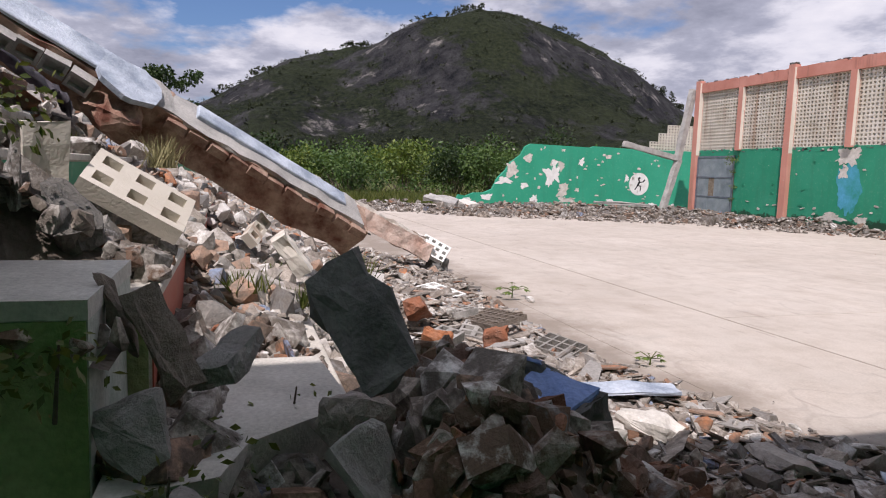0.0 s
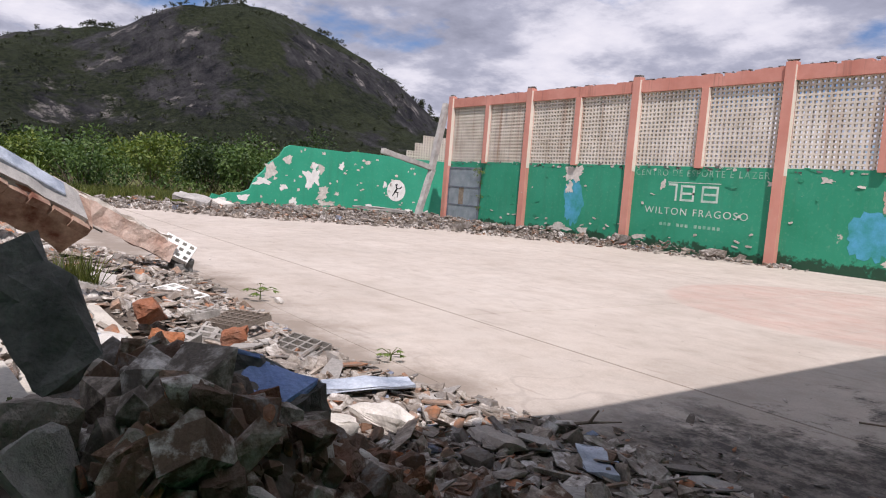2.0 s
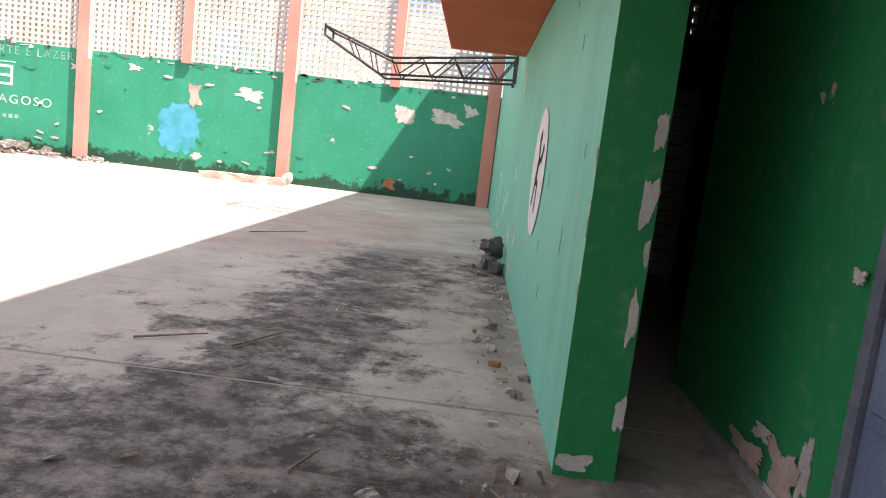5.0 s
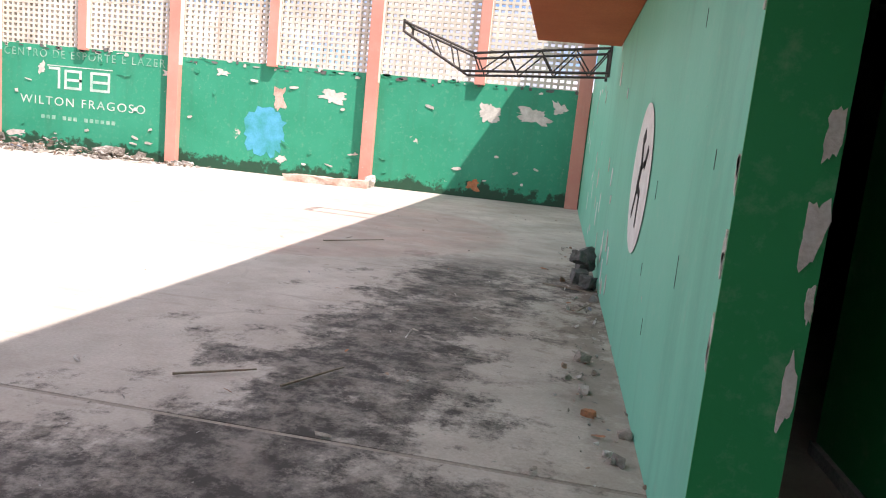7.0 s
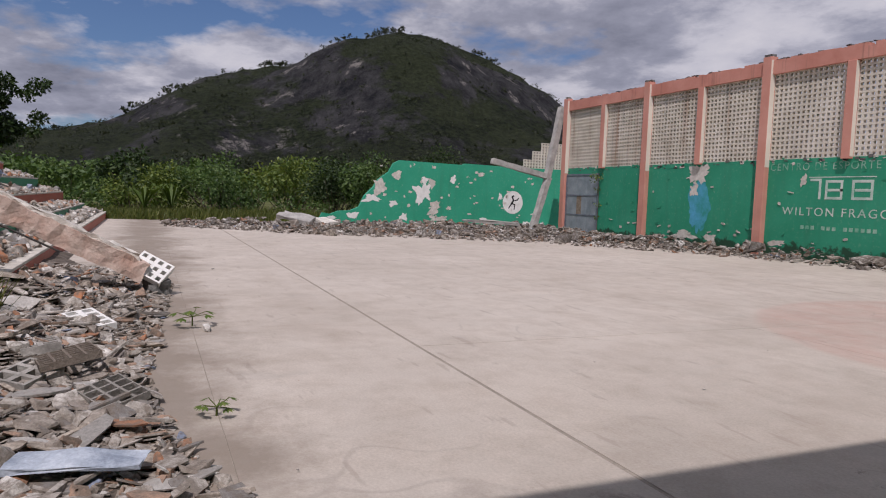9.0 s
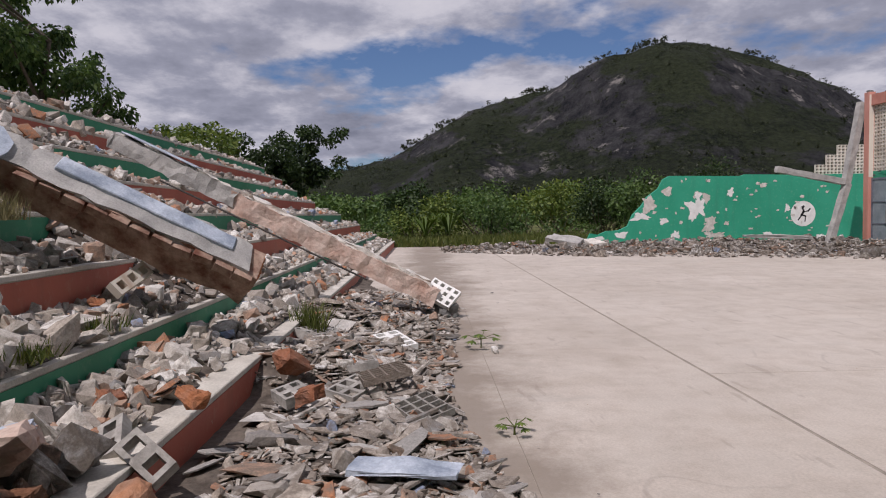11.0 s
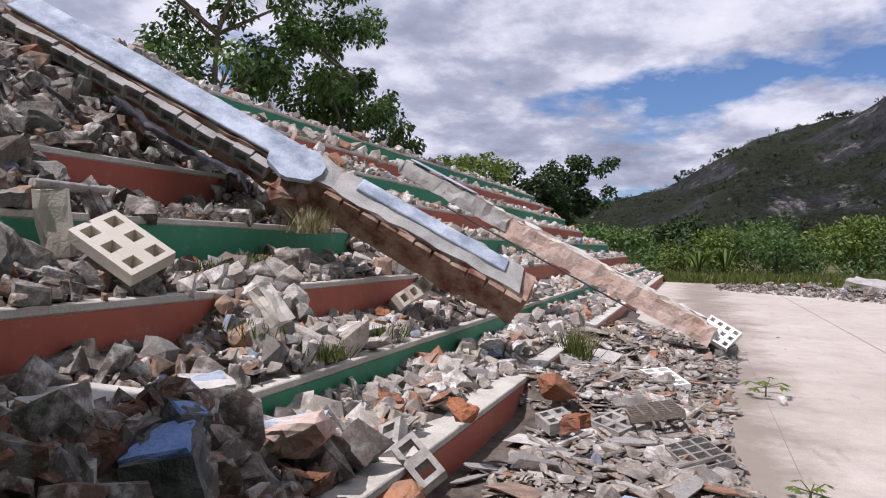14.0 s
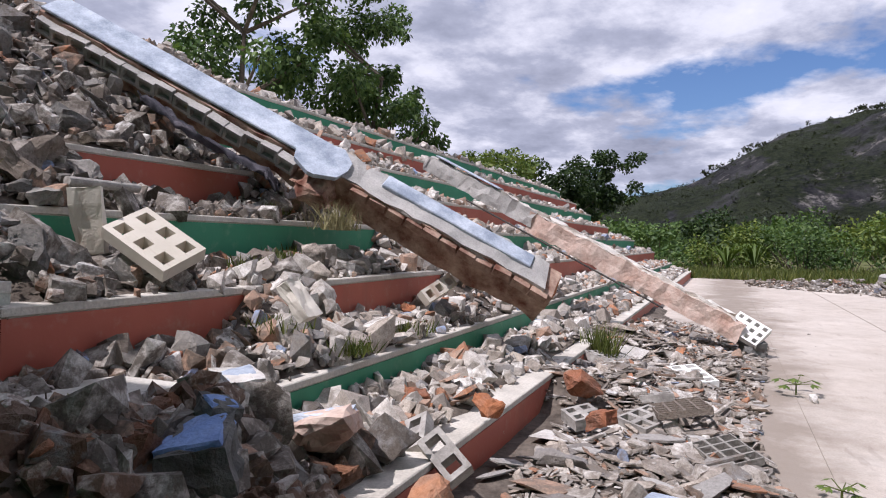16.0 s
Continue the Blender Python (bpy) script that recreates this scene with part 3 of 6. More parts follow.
for y0, y1 in zip(SEAM_Y, SEAM_Y[1:]):
    cuts = SEAM_X if y0 > 4 else [SEAM_X[0], SEAM_X[2] + 2.1, SEAM_X[4] - 1.2, SEAM_X[5]]
    for x0, x1 in zip(cuts, cuts[1:]):
        g = 0.003
        bm = box(bmesh.new(), x0 + 0.004, x1 - 0.004, y0 + (0.017 if y0 == 4.22 else g), y1 - (0.017 if y1 == 4.22 else g), -0.12, rng.uniform(-0.002, 0.0))
        part("slab", bm, M_FLOOR, court)
part("joint_bed", box(bmesh.new(), -33.9, 6.4, -8.9, 23.9, -0.13, -0.005), M_JOINT, court, "dirt-filled joints between the slabs")

# ---- cobogo blocks ----


def cobogo_bm(nx, nz, pitch_x, pitch_z, depth, bar):
    """A cement screen block with square holes, standing in its xz plane, from its corner, as one closed body."""
    bm = bmesh.new()

    def lines(n, pitch):
        out = []
        for i in range(n + 1):
            out += [max(0, i * pitch - bar / 2), min(n * pitch, i * pitch + bar / 2)]
        return out

    xs, zs = lines(nx, pitch_x), lines(nz, pitch_z)
    vert = {}

    def v(i, j, back):
        if (i, j, back) not in vert:
            vert[i, j, back] = bm.verts.new((xs[i], depth * back, zs[j]))
        return vert[i, j, back]

    def full(i, j):
        return 0 <= i < len(xs) - 1 and 0 <= j < len(zs) - 1 and not (i % 2 and j % 2)

    for i in range(len(xs) - 1):
        for j in range(len(zs) - 1):
            if not full(i, j):
                continue
            ring = ((i, j), (i + 1, j), (i + 1, j + 1), (i, j + 1))
            bm.faces.new([v(*p, 0) for p in ring])
            bm.faces.new([v(*p, 1) for p in ring[::-1]])
            for (di, dj), p, q in (((0, -1), 0, 1), ((1, 0), 1, 2), ((0, 1), 2, 3), ((-1, 0), 3, 0)):
                if not full(i + di, j + dj):
                    bm.faces.new((v(*ring[q], 0), v(*ring[p], 0), v(*ring[p], 1), v(*ring[q], 1)))
    return bm


# ---- long wall with pilasters and screen ----
wall = solid("wall_long", box(bmesh.new(), -31.2, 0.2, WALL_Y, WALL_Y + 0.2, 0, GREEN_Z), M_GREEN,
             "tall green painted sports hall wall with flaking paint", "wall", "structure")
rng = random.Random(11)
PW, PD = 0.36, 0.21
post_mesh = finish(box(bmesh.new(), -PW / 2, PW / 2 - 0.006, -PD, 0.08, 0, TOP_Z + 0.12), "pilaster", M_SALMON, 0.008)
# sunward side: pale paint with the sun's brightness put into its cream colour
side_mesh = finish(box(bmesh.new(), PW / 2 - 0.006, PW / 2, -PD + 0.01, 0.0, GREEN_Z - 0.25, TOP_Z), "pilaster_side", M_SUNLIT_CREAM)
cap_rng = random.Random(3)
for k in range(6):
    p = new("pilaster", post_mesh)
    p.location = (-BAY * k if k else -0.16, WALL_Y - 0.002, 0)
    p.parent = wall
    s = new("pilaster_side", side_mesh)
    s.parent = p
    part("broken_cap", hull_bm(cap_rng, (0.40, 0.28, 0.14), 10, 0.5), M_DARKCON, wall).location = (p.location.x, WALL_Y - 0.06, TOP_Z + 0.15)
mul_mesh = finish(box(bmesh.new(), -0.15, 0.144, -0.16, 0.06, GREEN_Z - 0.06, TOP_Z - 0.48), "mullion", M_SALMON, 0.006)
# the mullions' sunward side carries the same painted-in sunlight
muls_mesh = finish(box(bmesh.new(), 0.144, 0.15, -0.15, 0.0, GREEN_Z, TOP_Z - 0.5), "mullion_side", M_SUNLIT_CREAM)
for k in range(5):
    p = new("mullion", mul_mesh)
    p.location = (-BAY * (k + 0.5), WALL_Y, 0)
    p.parent = wall
    s = new("mullion_side", muls_mesh)
    s.parent = p
for k in range(5):
    x1 = -BAY * k - (PW / 2 if k else 0)
    x0 = -BAY * (k + 1) + PW / 2
    bm = bmesh.new()
    n = 26
    for i in range(n):
        xa, xb = x0 + (x1 - x0) * i / n, x0 + (x1 - x0) * (i + 1) / n
        box(bm, xa, xb, -0.12, 0.14, TOP_Z - 0.48, TOP_Z - rng.uniform(0.0, 0.03) - (rng.uniform(0, 0.1) if rng.random() < 0.2 else 0))
    bmesh.ops.remove_doubles(bm, verts=list(bm.verts), dist=0.0005)
    part("top_beam", bm, M_TOPBEAM, wall, "salmon painted top beam with crumbling lichen-stained edge").location = (0, WALL_Y, 0)
    for _ in range(22):
        xa = rng.uniform(x0, x1)
        if rng.random() < 0.7:
            q = part("loose_coping", hull_bm(rng, (rng.uniform(0.06, 0.3), 0.2, rng.uniform(0.03, 0.09)), 8, 0.5), M_DARKCON, wall)
            q.location = (xa, WALL_Y + 0.02, TOP_Z + 0.01)
# the screen: whole blocks of three by three holes
half = BAY / 2 - PW / 2 - 0.15
nb, mb = 5, 6
bw, bh = half / nb, (TOP_Z - 0.48 - GREEN_Z) / mb
block_mesh = finish(cobogo_bm(3, 3, bw / 3, bh / 3, 0.12, bw / 3 * 0.38), "cobogo_block", M_COBOGO)
for k in range(10):
    x1 = -BAY / 2 * k - (PW / 2 if k % 2 == 0 else 0.15)
    for i in range(nb):
        for j in range(mb):
            c = new("cobogo_block", block_mesh)
            c.location = (x1 - (i + 1) * bw, WALL_Y + 0.02 + rng.uniform(-0.004, 0.004), GREEN_Z + j * bh)
            c.parent = wall
# ragged lip of old plaster along the top of the paint
for k in range(5):
    for _ in range(34):
        xa = -BAY * k - rng.uniform(0.25, BAY - 0.25)
        q = part("plaster_flake", outline_bm(rng, rng.uniform(0.05, 0.3), rng.uniform(0.03, 0.14), 0.014, 9), rng.choice((M_PLASTER, M_DARKCON, M_DARKCON, M_GREEN, M_GREEN)), wall)
        q.matrix_world = pose(xa, WALL_Y - 0.008, GREEN_Z + rng.gauss(-0.06, 0.05), 90, rng.uniform(-12, 12), 0)


def patch(parent, mat, name, p, size, axis, seed, proud=0.006, jag=0.7, n=44, label="", lobed=0.17):
    """A thin ragged patch of bared plaster, or of paint, on a wall that faces -y ('y'), +x ('x') or -x ('-x')."""
    q = part(name, outline_bm(random.Random(seed), size[0], size[1], 0.008, n, jag, lobed), mat, parent, label)
    m = {"y": pose(p[0], p[1] - proud, p[2], 90, 0, 0), "x": pose(p[0] + proud, p[1], p[2], 90, 0, 90), "-x": pose(p[0] - proud, p[1], p[2], 90, 0, -90)}[axis]
    q.matrix_world = m
    return q


for i, (x, z, w, h, mt) in enumerate([(-21.7, 2.85, 1.5, 1.0, M_PLASTER), (-21.9, 2.2, 0.6, 0.6, M_PLASTER), (-9.05, 2.35, 0.6, 0.85, M_SALMONCON), (-7.4, 2.5, 1.15, 0.5, M_PLASTER),
                                      (-2.75, 2.45, 0.95, 0.85, M_PLASTER), (-1.5, 2.5, 1.35, 0.6, M_PLASTER), (-0.8, 2.72, 0.55, 0.5, M_PLASTER), (-10.9, 2.9, 0.5, 0.25, M_PLASTER),
                                      (-17.0, 2.55, 0.4, 0.5, M_PLASTER), (-22.3, 0.45, 1.6, 0.5, M_PLASTER), (-20.9, 0.4, 0.7, 0.45, M_PLASTER), (-12.7, 2.72, 0.35, 0.2, M_PLASTER),
                                      (-17.9, 0.45, 0.9, 0.3, M_PLASTER), (-8.9, 0.5, 0.5, 0.3, M_PLASTER), (-3.0, 0.35, 0.5, 0.42, M_BRICK)]):
    patch(wall, mt, "bare_patch", (x, WALL_Y, z), (w, h), "y", 40 + i)
for i, (x, z, w, h) in enumerate([(-21.6, 1.65, 1.2, 2.1), (-9.45, 1.25, 1.4, 1.5)]):
    patch(wall, M_BLUE, "blue_smear", (x, WALL_Y, z), (w, h), "y", 90 + i, 0.003, 0.06, 40, "faded blue paint blot", 0.02)
rng = random.Random(21)
for _ in range(90):
    x = rng.uniform(-30.5, -0.5)
    if min(abs(x + BAY * k) for k in range(6)) < 0.3:
        continue
    q = part("paint_curl", outline_bm(rng, rng.uniform(0.08, 0.34), rng.uniform(0.04, 0.12), 0.012, 9), M_PLASTER if rng.random() < 0.6 else M_GREEN, wall)
    q.matrix_world = pose(x, WALL_Y - 0.02, rng.choice([rng.uniform(0.3, 1.0), rng.uniform(0.4, 3.1)]), 90 + rng.uniform(-14, 14), rng.uniform(-20, 20), rng.uniform(-8, 8))

# ---- painted lettering ----


def lettering(text, x, z, width, height, label, mat):
    cu = bpy.data.curves.new("lettering", 'FONT')
    cu.body = text
    cu.size = 1.0
    cu.extrude = 0.002
    cu.space_character = 1.25
    ob = new("lettering", cu)
    ob.data.materials.append(mat)
    bpy.context.view_layer.update()
    d = ob.dimensions
    ob.matrix_world = pose(x, WALL_Y - 0.006, z, 90, 0, 0) @ Matrix.Diagonal((width / d.x, height / 0.72, 1, 1))
    ob.parent = wall
    tagged(ob, label)


lettering("CENTRO DE ESPORTE E LAZER", -18.35, 2.88, 5.55, 0.25, "faded white painted capital lettering", M_FAINT)
lettering("WILTON FRAGOSO", -17.75, 1.42, 4.35, 0.27, "white painted capital lettering", M_LETTER)
bm = bmesh.new()
for i in range(14):
    if i not in (3, 7):
        box(bm, -17.0 + i * 0.19, -16.88 + i * 0.19, WALL_Y - 0.006, WALL_Y, 0.98, 1.10)
part("faint_lettering", bm, M_FAINT, wall, "small worn illegible line of lettering")
bm = bmesh.new()
for x0, x1, z0, z1 in [(-16.75, -16.35, 2.52, 2.60), (-16.43, -16.35, 1.95, 2.52), (-16.2, -16.12, 1.95, 2.55), (-16.12, -15.6, 2.47, 2.55), (-16.12, -15.6, 2.2, 2.28), (-16.12, -15.6, 1.95, 2.03), (-15.68, -15.6, 2.03, 2.47),
                       (-15.3, -14.62, 2.47, 2.55), (-15.3, -14.62, 1.95, 2.03), (-15.2, -14.7, 2.2, 2.28), (-15.3, -15.22, 2.03, 2.47), (-14.70, -14.62, 2.03, 2.47), (-16.8, -14.55, 2.63, 2.66)]:
    box(bm, x0, x1, WALL_Y - 0.006, WALL_Y, z0, z1)
part("painted_emblem", bm, M_LETTER, wall, "white outlined square emblem shapes")

# ---- gate in the long wall ----
gate = holder("metal_gate", "dull grey sheet metal double gate, rusty and patched", "gate", pose(-30.8, WALL_Y - 0.03, 0))
part("gate_frame", box(box(box(bmesh.new(), 0, 0.08, -0.06, 0, 0, 2.95), 2.62, 2.7, -0.06, 0, 0, 2.95), 0.08, 2.62, -0.06, 0, 2.87, 2.95), M_DOORTRIM, gate)
for i in range(3):
    for j, (z0, z1) in enumerate(((0.05, 0.95), (0.97, 1.9), (1.92, 2.86))):
        if (i, j) == (1, 1):
            part("rusty_panel", box(bmesh.new(), 0.1 + i * 0.84, 0.5 + i * 0.84, -0.03, -0.01, z0, z1), M_WOOD, gate, "rust-brown replacement panel", 0.004)
            part("sheet_panel", box(bmesh.new(), 0.52 + i * 0.84, 0.92 + i * 0.84, -0.035, -0.01, z0, z1), M_GATE, gate, "", 0.004)
        else:
            part("sheet_panel", box(bmesh.new(), 0.1 + i * 0.84, 0.92 + i * 0.84, -0.035, -0.01, z0, z1), M_GATE, gate, "", 0.004)
for z in (0.96, 1.91):
    part("rail", box(bmesh.new(), 0.08, 2.62, -0.055, -0.03, z - 0.03, z + 0.03), M_DOORTRIM, gate)

# ---- broken end wall ----
bm = bmesh.new()
prof = [(9.2, 0.0), (25.5, 0.0), (25.5, 3.35), (20.0, 3.32), (17.1, 3.38), (16.9, 3.3), (13.4, 3.36), (13.1, 3.2), (12.85, 2.75), (12.3, 2.35), (12.05, 1.95), (11.6, 1.5), (11.35, 0.95), (10.9, 0.75), (10.3, 0.72), (9.9, 0.55), (9.5, 0.62)]
fr = [bm.verts.new((END_X, y, z)) for y, z in prof]
bk = [bm.verts.new((END_X - 0.22, y, z)) for y, z in prof]
bm.faces.new(fr)
bm.faces.new(bk[::-1])
for i in range(len(prof)):
    j = (i + 1) % len(prof)
    bm.faces.new((fr[i], bk[i], bk[j], fr[j]))
end_wall = solid("wall_end", bm, M_GREEN_END, "broken-off green painted end wall with large bare patches", "wall", "structure")
for i, (y, z, w, h) in enumerate([(12.4, 1.95, 1.0, 1.0), (12.0, 1.4, 1.2, 0.5), (14.75, 1.75, 1.3, 1.5), (15.4, 1.0, 0.9, 0.9), (14.8, 2.4, 0.5, 0.5), (16.4, 2.5, 0.45, 0.55), (13.3, 2.6, 0.7, 0.6), (13.1, 1.15, 0.6, 0.45),
                                  (13.7, 0.5, 0.5, 0.5), (15.6, 0.45, 1.5, 0.4), (18.3, 0.4, 0.9, 0.4), (19.2, 1.7, 0.3, 0.5), (16.2, 1.0, 0.3, 0.3), (11.0, 0.5, 0.8, 0.4), (9.9, 0.35, 0.8, 0.3), (18.0, 2.85, 0.6, 0.3), (20.9, 0.3, 0.8, 0.3)]):
    patch(end_wall, M_WHITE if i % 3 else M_PLASTER, "bare_patch", (END_X, y, z), (w, h), "x", 140 + i)
rng = random.Random(8)
for _ in range(46):
    q = patch(end_wall, M_PLASTER, "paint_chip", (END_X, rng.uniform(11.8, 21.5), rng.uniform(0.2, 3.2)), (rng.uniform(0.06, 0.3), rng.uniform(0.05, 0.22)), "x", rng.random(), 0.006, 0.5, 10)
screen = holder("screen_wall", "broken cement screen panel above the green end wall", "screen panel")
for i in range(7):
    for j in range(3):
        if j < 3 - max(0, 2 - i):
            c = new("cobogo_block", block_mesh)
            c.matrix_world = pose(END_X - 0.18, 20.7 + i * bw, 3.33 + j * bh, 0, 0, 90)
            c.parent = screen


def round_sign(parent, p, r, axis, seed):
    """A white painted disc with a dark sports mark of plain strokes."""
    bm = bmesh.new()
    ring = [bm.verts.new((r * math.cos(math.tau * i / 40), r * math.sin(math.tau * i / 40), 0)) for i in range(40)]
    bm.faces.new(ring)
    q = part("white_disc", bm, M_WHITE, parent, "round white painted sign")
    back = {"x": pose(p[0] + 0.007, p[1], p[2], 90, 0, 90), "-x": pose(p[0] - 0.007, p[1], p[2], 90, 0, -90)}[axis]
    q.matrix_world = back
    bm = bmesh.new()
    for (x0, y0), (x1, y1), w in [((-0.05, 0.42), (0.06, 0.18), 0.13), ((0.06, 0.18), (-0.12, -0.12), 0.17), ((-0.05, 0.12), (0.45, 0.22), 0.08), ((-0.12, -0.12), (-0.38, -0.5), 0.1),
                                  ((-0.1, -0.1), (0.2, -0.2), 0.11), ((0.2, -0.2), (0.16, -0.6), 0.09), ((0.4, 0.2), (0.55, 0.36), 0.12), ((-0.06, 0.5), (0.04, 0.56), 0.17)]:
        a, b = Vector((x0 * r, y0 * r, 0)), Vector((x1 * r, y1 * r, 0))
        m = beam_matrix(a, b)
        box(bm, -w * r * 0.4, (b - a).length + w * r * 0.4, -w * r / 2, w * r / 2, 0.002, 0.004, m)
    part("dark_mark", bm, M_BLACK, q, "plain dark painted strokes").matrix_world = back


round_sign(end_wall, (END_X, 20.0, 1.42), 0.62, "x", 1)
lay(FAR, wall, gate, end_wall, screen)

# ---- building on the near side ----
right = solid("wall_near", box(bmesh.new(), 0.0, 0.24, 3.72, 18.2, 0, ROOF_Z), M_MINT, "mint green painted building wall with flaking paint", "wall", "structure")
part("wall_return", box(bmesh.new(), -0.004, 0.25, 3.712, 3.72, 0, ROOF_Z - 0.03), M_DEEP, right, "deep green painted wall end with peeling edge")
rng = random.Random(31)
for i, (x, z, w, h) in enumerate([(0.22, 1.42, 0.06, 0.20), (0.21, 1.15, 0.08, 0.26), (0.22, 0.68, 0.05, 0.28), (0.23, 0.3, 0.05, 0.2), (0.08, 0.06, 0.2, 0.1), (0.235, 0.95, 0.03, 0.14)]):
    q = part("bare_patch", outline_bm(random.Random(60 + i), w, h, 0.006, 22, 0.55, 0.16), M_PLASTER, right)
    q.matrix_world = pose(x, 3.707, z, 90, 0, 0)
for i in range(44):
    y = rng.uniform(7.4, 20.5) if i > 16 else rng.uniform(7.6, 13)
    z = rng.uniform(0.2, 2.9) if i > 16 else rng.uniform(0.1, 1.2)
    patch(right, M_WHITE if i % 2 else M_PLASTER, "paint_chip", (0, y, z), (rng.uniform(0.05, 0.22), rng.uniform(0.06, 0.34)), "-x", 300 + i, 0.001, 0.5, 14)
for i in range(24):
    patch(right, M_PLASTER, "edge_chip", (0, 3.73 + rng.uniform(0, 0.02), rng.uniform(0.05, 3.2)), (rng.uniform(0.012, 0.05), rng.uniform(0.02, 0.12)), "-x", 400 + i, 0.001, 0.4, 8)
for i in range(9):
    z = rng.uniform(0.3, 2.6)
    part("crack", box(bmesh.new(), -0.0015, 0.0, 0, 0.006, 0, rng.uniform(0.06, 0.14)), M_BLACK, right).location = (0, rng.uniform(3.9, 6.0), z)
round_sign(right, (0, 6.13, 1.19), 0.465, "-x", 2)
inner = solid("wall_inner", box(box(bmesh.new(), 0.87, 1.05, 3.25, 5.1, 0, ROOF_Z - 0.03), 0.87, 1.05, -7.0, 2.26, 0, ROOF_Z - 0.03), M_DEEP, "deep green painted inner wall with the paint scaling off at its foot", "wall", "structure")
part("lintel", box(bmesh.new(), 0.87, 1.05, 2.26, 3.25, 1.90, ROOF_Z - 0.03), M_DEEP, inner)
for i, (y, z, w, h) in enumerate([(3.47, 0.26, 0.12, 0.34), (3.62, 0.17, 0.36, 0.28), (3.95, 0.13, 0.5, 0.14), (3.34, 1.0, 0.10, 0.07), (3.55, 0.05, 0.6, 0.12), (3.80, 0.26, 0.2, 0.08)]):
    patch(inner, M_SALMONCON if i in (1, 2) else M_PLASTER, "bare_patch", (0.87, y, z), (w, h), "-x", 500 + i, 0.006 + 0.004 * i)
part("kerb", box(bmesh.new(), 0.84, 0.87, 3.25, 5.1, 0, 0.06), M_CONCRETE, inner)
part("cable", tube(bmesh.new(), (0.85, 2.4, 2.17), (0.85, 5.0, 2.24), 0.012), M_BLACK, inner)
# the unlit passage is put into the dark colour of these walls
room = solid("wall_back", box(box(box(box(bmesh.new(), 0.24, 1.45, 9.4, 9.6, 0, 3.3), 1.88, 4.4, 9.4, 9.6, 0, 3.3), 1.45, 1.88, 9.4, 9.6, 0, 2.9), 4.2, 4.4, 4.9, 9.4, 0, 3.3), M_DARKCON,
             "bare wall at the back of the passage, gloom put into its dark colour", "wall", "structure")
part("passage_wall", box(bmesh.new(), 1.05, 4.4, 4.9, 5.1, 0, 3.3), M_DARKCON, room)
for i in range(3):
    c = new("cobogo_block", block_mesh)
    c.matrix_world = pose(1.45 + i * bw, 9.38, 2.9, 0, 0, 0) @ Matrix.Diagonal((0.9, 1, 0.8, 1))
    c.parent = room
shutter = holder("louvred_shutter", "cream painted louvred shutter standing open in the passage", "shutter", pose(1.5, 9.0, 0.05))
part("backboard", box(bmesh.new(), -0.05, 0.45, 0.045, 0.06, 0, 2.22), M_WOOD, shutter, "brown board behind the slats")
part("stile", box(box(bmesh.new(), 0, 0.07, 0, 0.04, 0, 2.2), 0.36, 0.43, 0, 0.04, 0, 2.2), M_LOUVRE, shutter)
for i in range(14):
    part("slat", box(bmesh.new(), 0.07, 0.36, 0.0, 0.03, 0.1 + i * 0.15, 0.235 + i * 0.15), M_LOUVRE, shutter)
# ceiling out of view, added to keep daylight out of the passage
passage_ceiling = solid("passage_ceiling", box(bmesh.new(), 0.24, 4.4, 3.74, 9.6, 3.3, 3.42), M_DARKCON, "unseen ceiling of the passage, added to keep it dark", "ceiling", "structure")
roof = solid("roof", box(bmesh.new(), 0.0, 6.5, -9.0, 18.6, ROOF_Z, ROOF_Z + 0.17), M_CONCRETE, "flat concrete roof of the building", "roof", "structure")
outer = solid("wall_outer", box(box(bmesh.new(), 6.3, 6.5, -9.0, 18.4, 0, ROOF_Z), 1.05, 6.3, -9.0, -8.8, 0, ROOF_Z), M_PLASTER, "plain plastered outer wall of the building", "wall", "structure")
# the second box is an unseen extension, added to shade the passage
canopy = solid("canopy", box(box(bmesh.new(), -0.93, 0.0, 3.6, 9.79, 2.52, 3.1), -0.93, 0.87, 0.6, 3.6, 2.52, 3.1), M_ORANGE, "orange painted concrete canopy over the building wall", "canopy", "structure", "", 0.01)

door = holder("metal_door", "closed blue-grey sheet metal door with pressed panels", "door", pose(0.875, 2.26, 0.0))
part("door_frame", box(box(box(bmesh.new(), -0.03, 0.05, 0.93, 0.99, 0.0, 1.90), -0.03, 0.05, 0.0, 0.06, 0.0, 1.90), -0.03, 0.05, 0.06, 0.93, 1.84, 1.90), M_DOORTRIM, door)
leaf = part("door_leaf", box(bmesh.new(), -0.005, 0.03, 0.06, 0.93, 0.01, 1.84), M_DOOR, door)
for z0, z1 in ((0.03, 0.55), (0.60, 1.16), (1.22, 1.80)):
    part("pressed_panel", box(bmesh.new(), -0.02, -0.004, 0.1, 0.89, z0, z1), M_DOOR, leaf, "", 0.007)

lay(NEAR, right, inner, room, shutter, passage_ceiling, roof, outer, canopy, door)

# ---- hoop bracket ----
hoop = holder("hoop_bracket", "dark steel lattice bracket of a basketball hoop", "bracket")
chords = [((-0.02, 12.84, 3.10), (-2.15, 12.84, 2.86)), ((-2.15, 12.84, 2.86), (-3.32, 12.84, 3.27)), ((-0.02, 12.84, 2.72), (-2.31, 12.84, 2.57)), ((-2.31, 12.84, 2.57), (-3.32, 12.84, 3.12)),
          ((-3.32, 12.84, 3.10), (-3.32, 12.84, 3.30)), ((-0.02, 12.84, 2.66), (-0.02, 12.84, 3.16))]
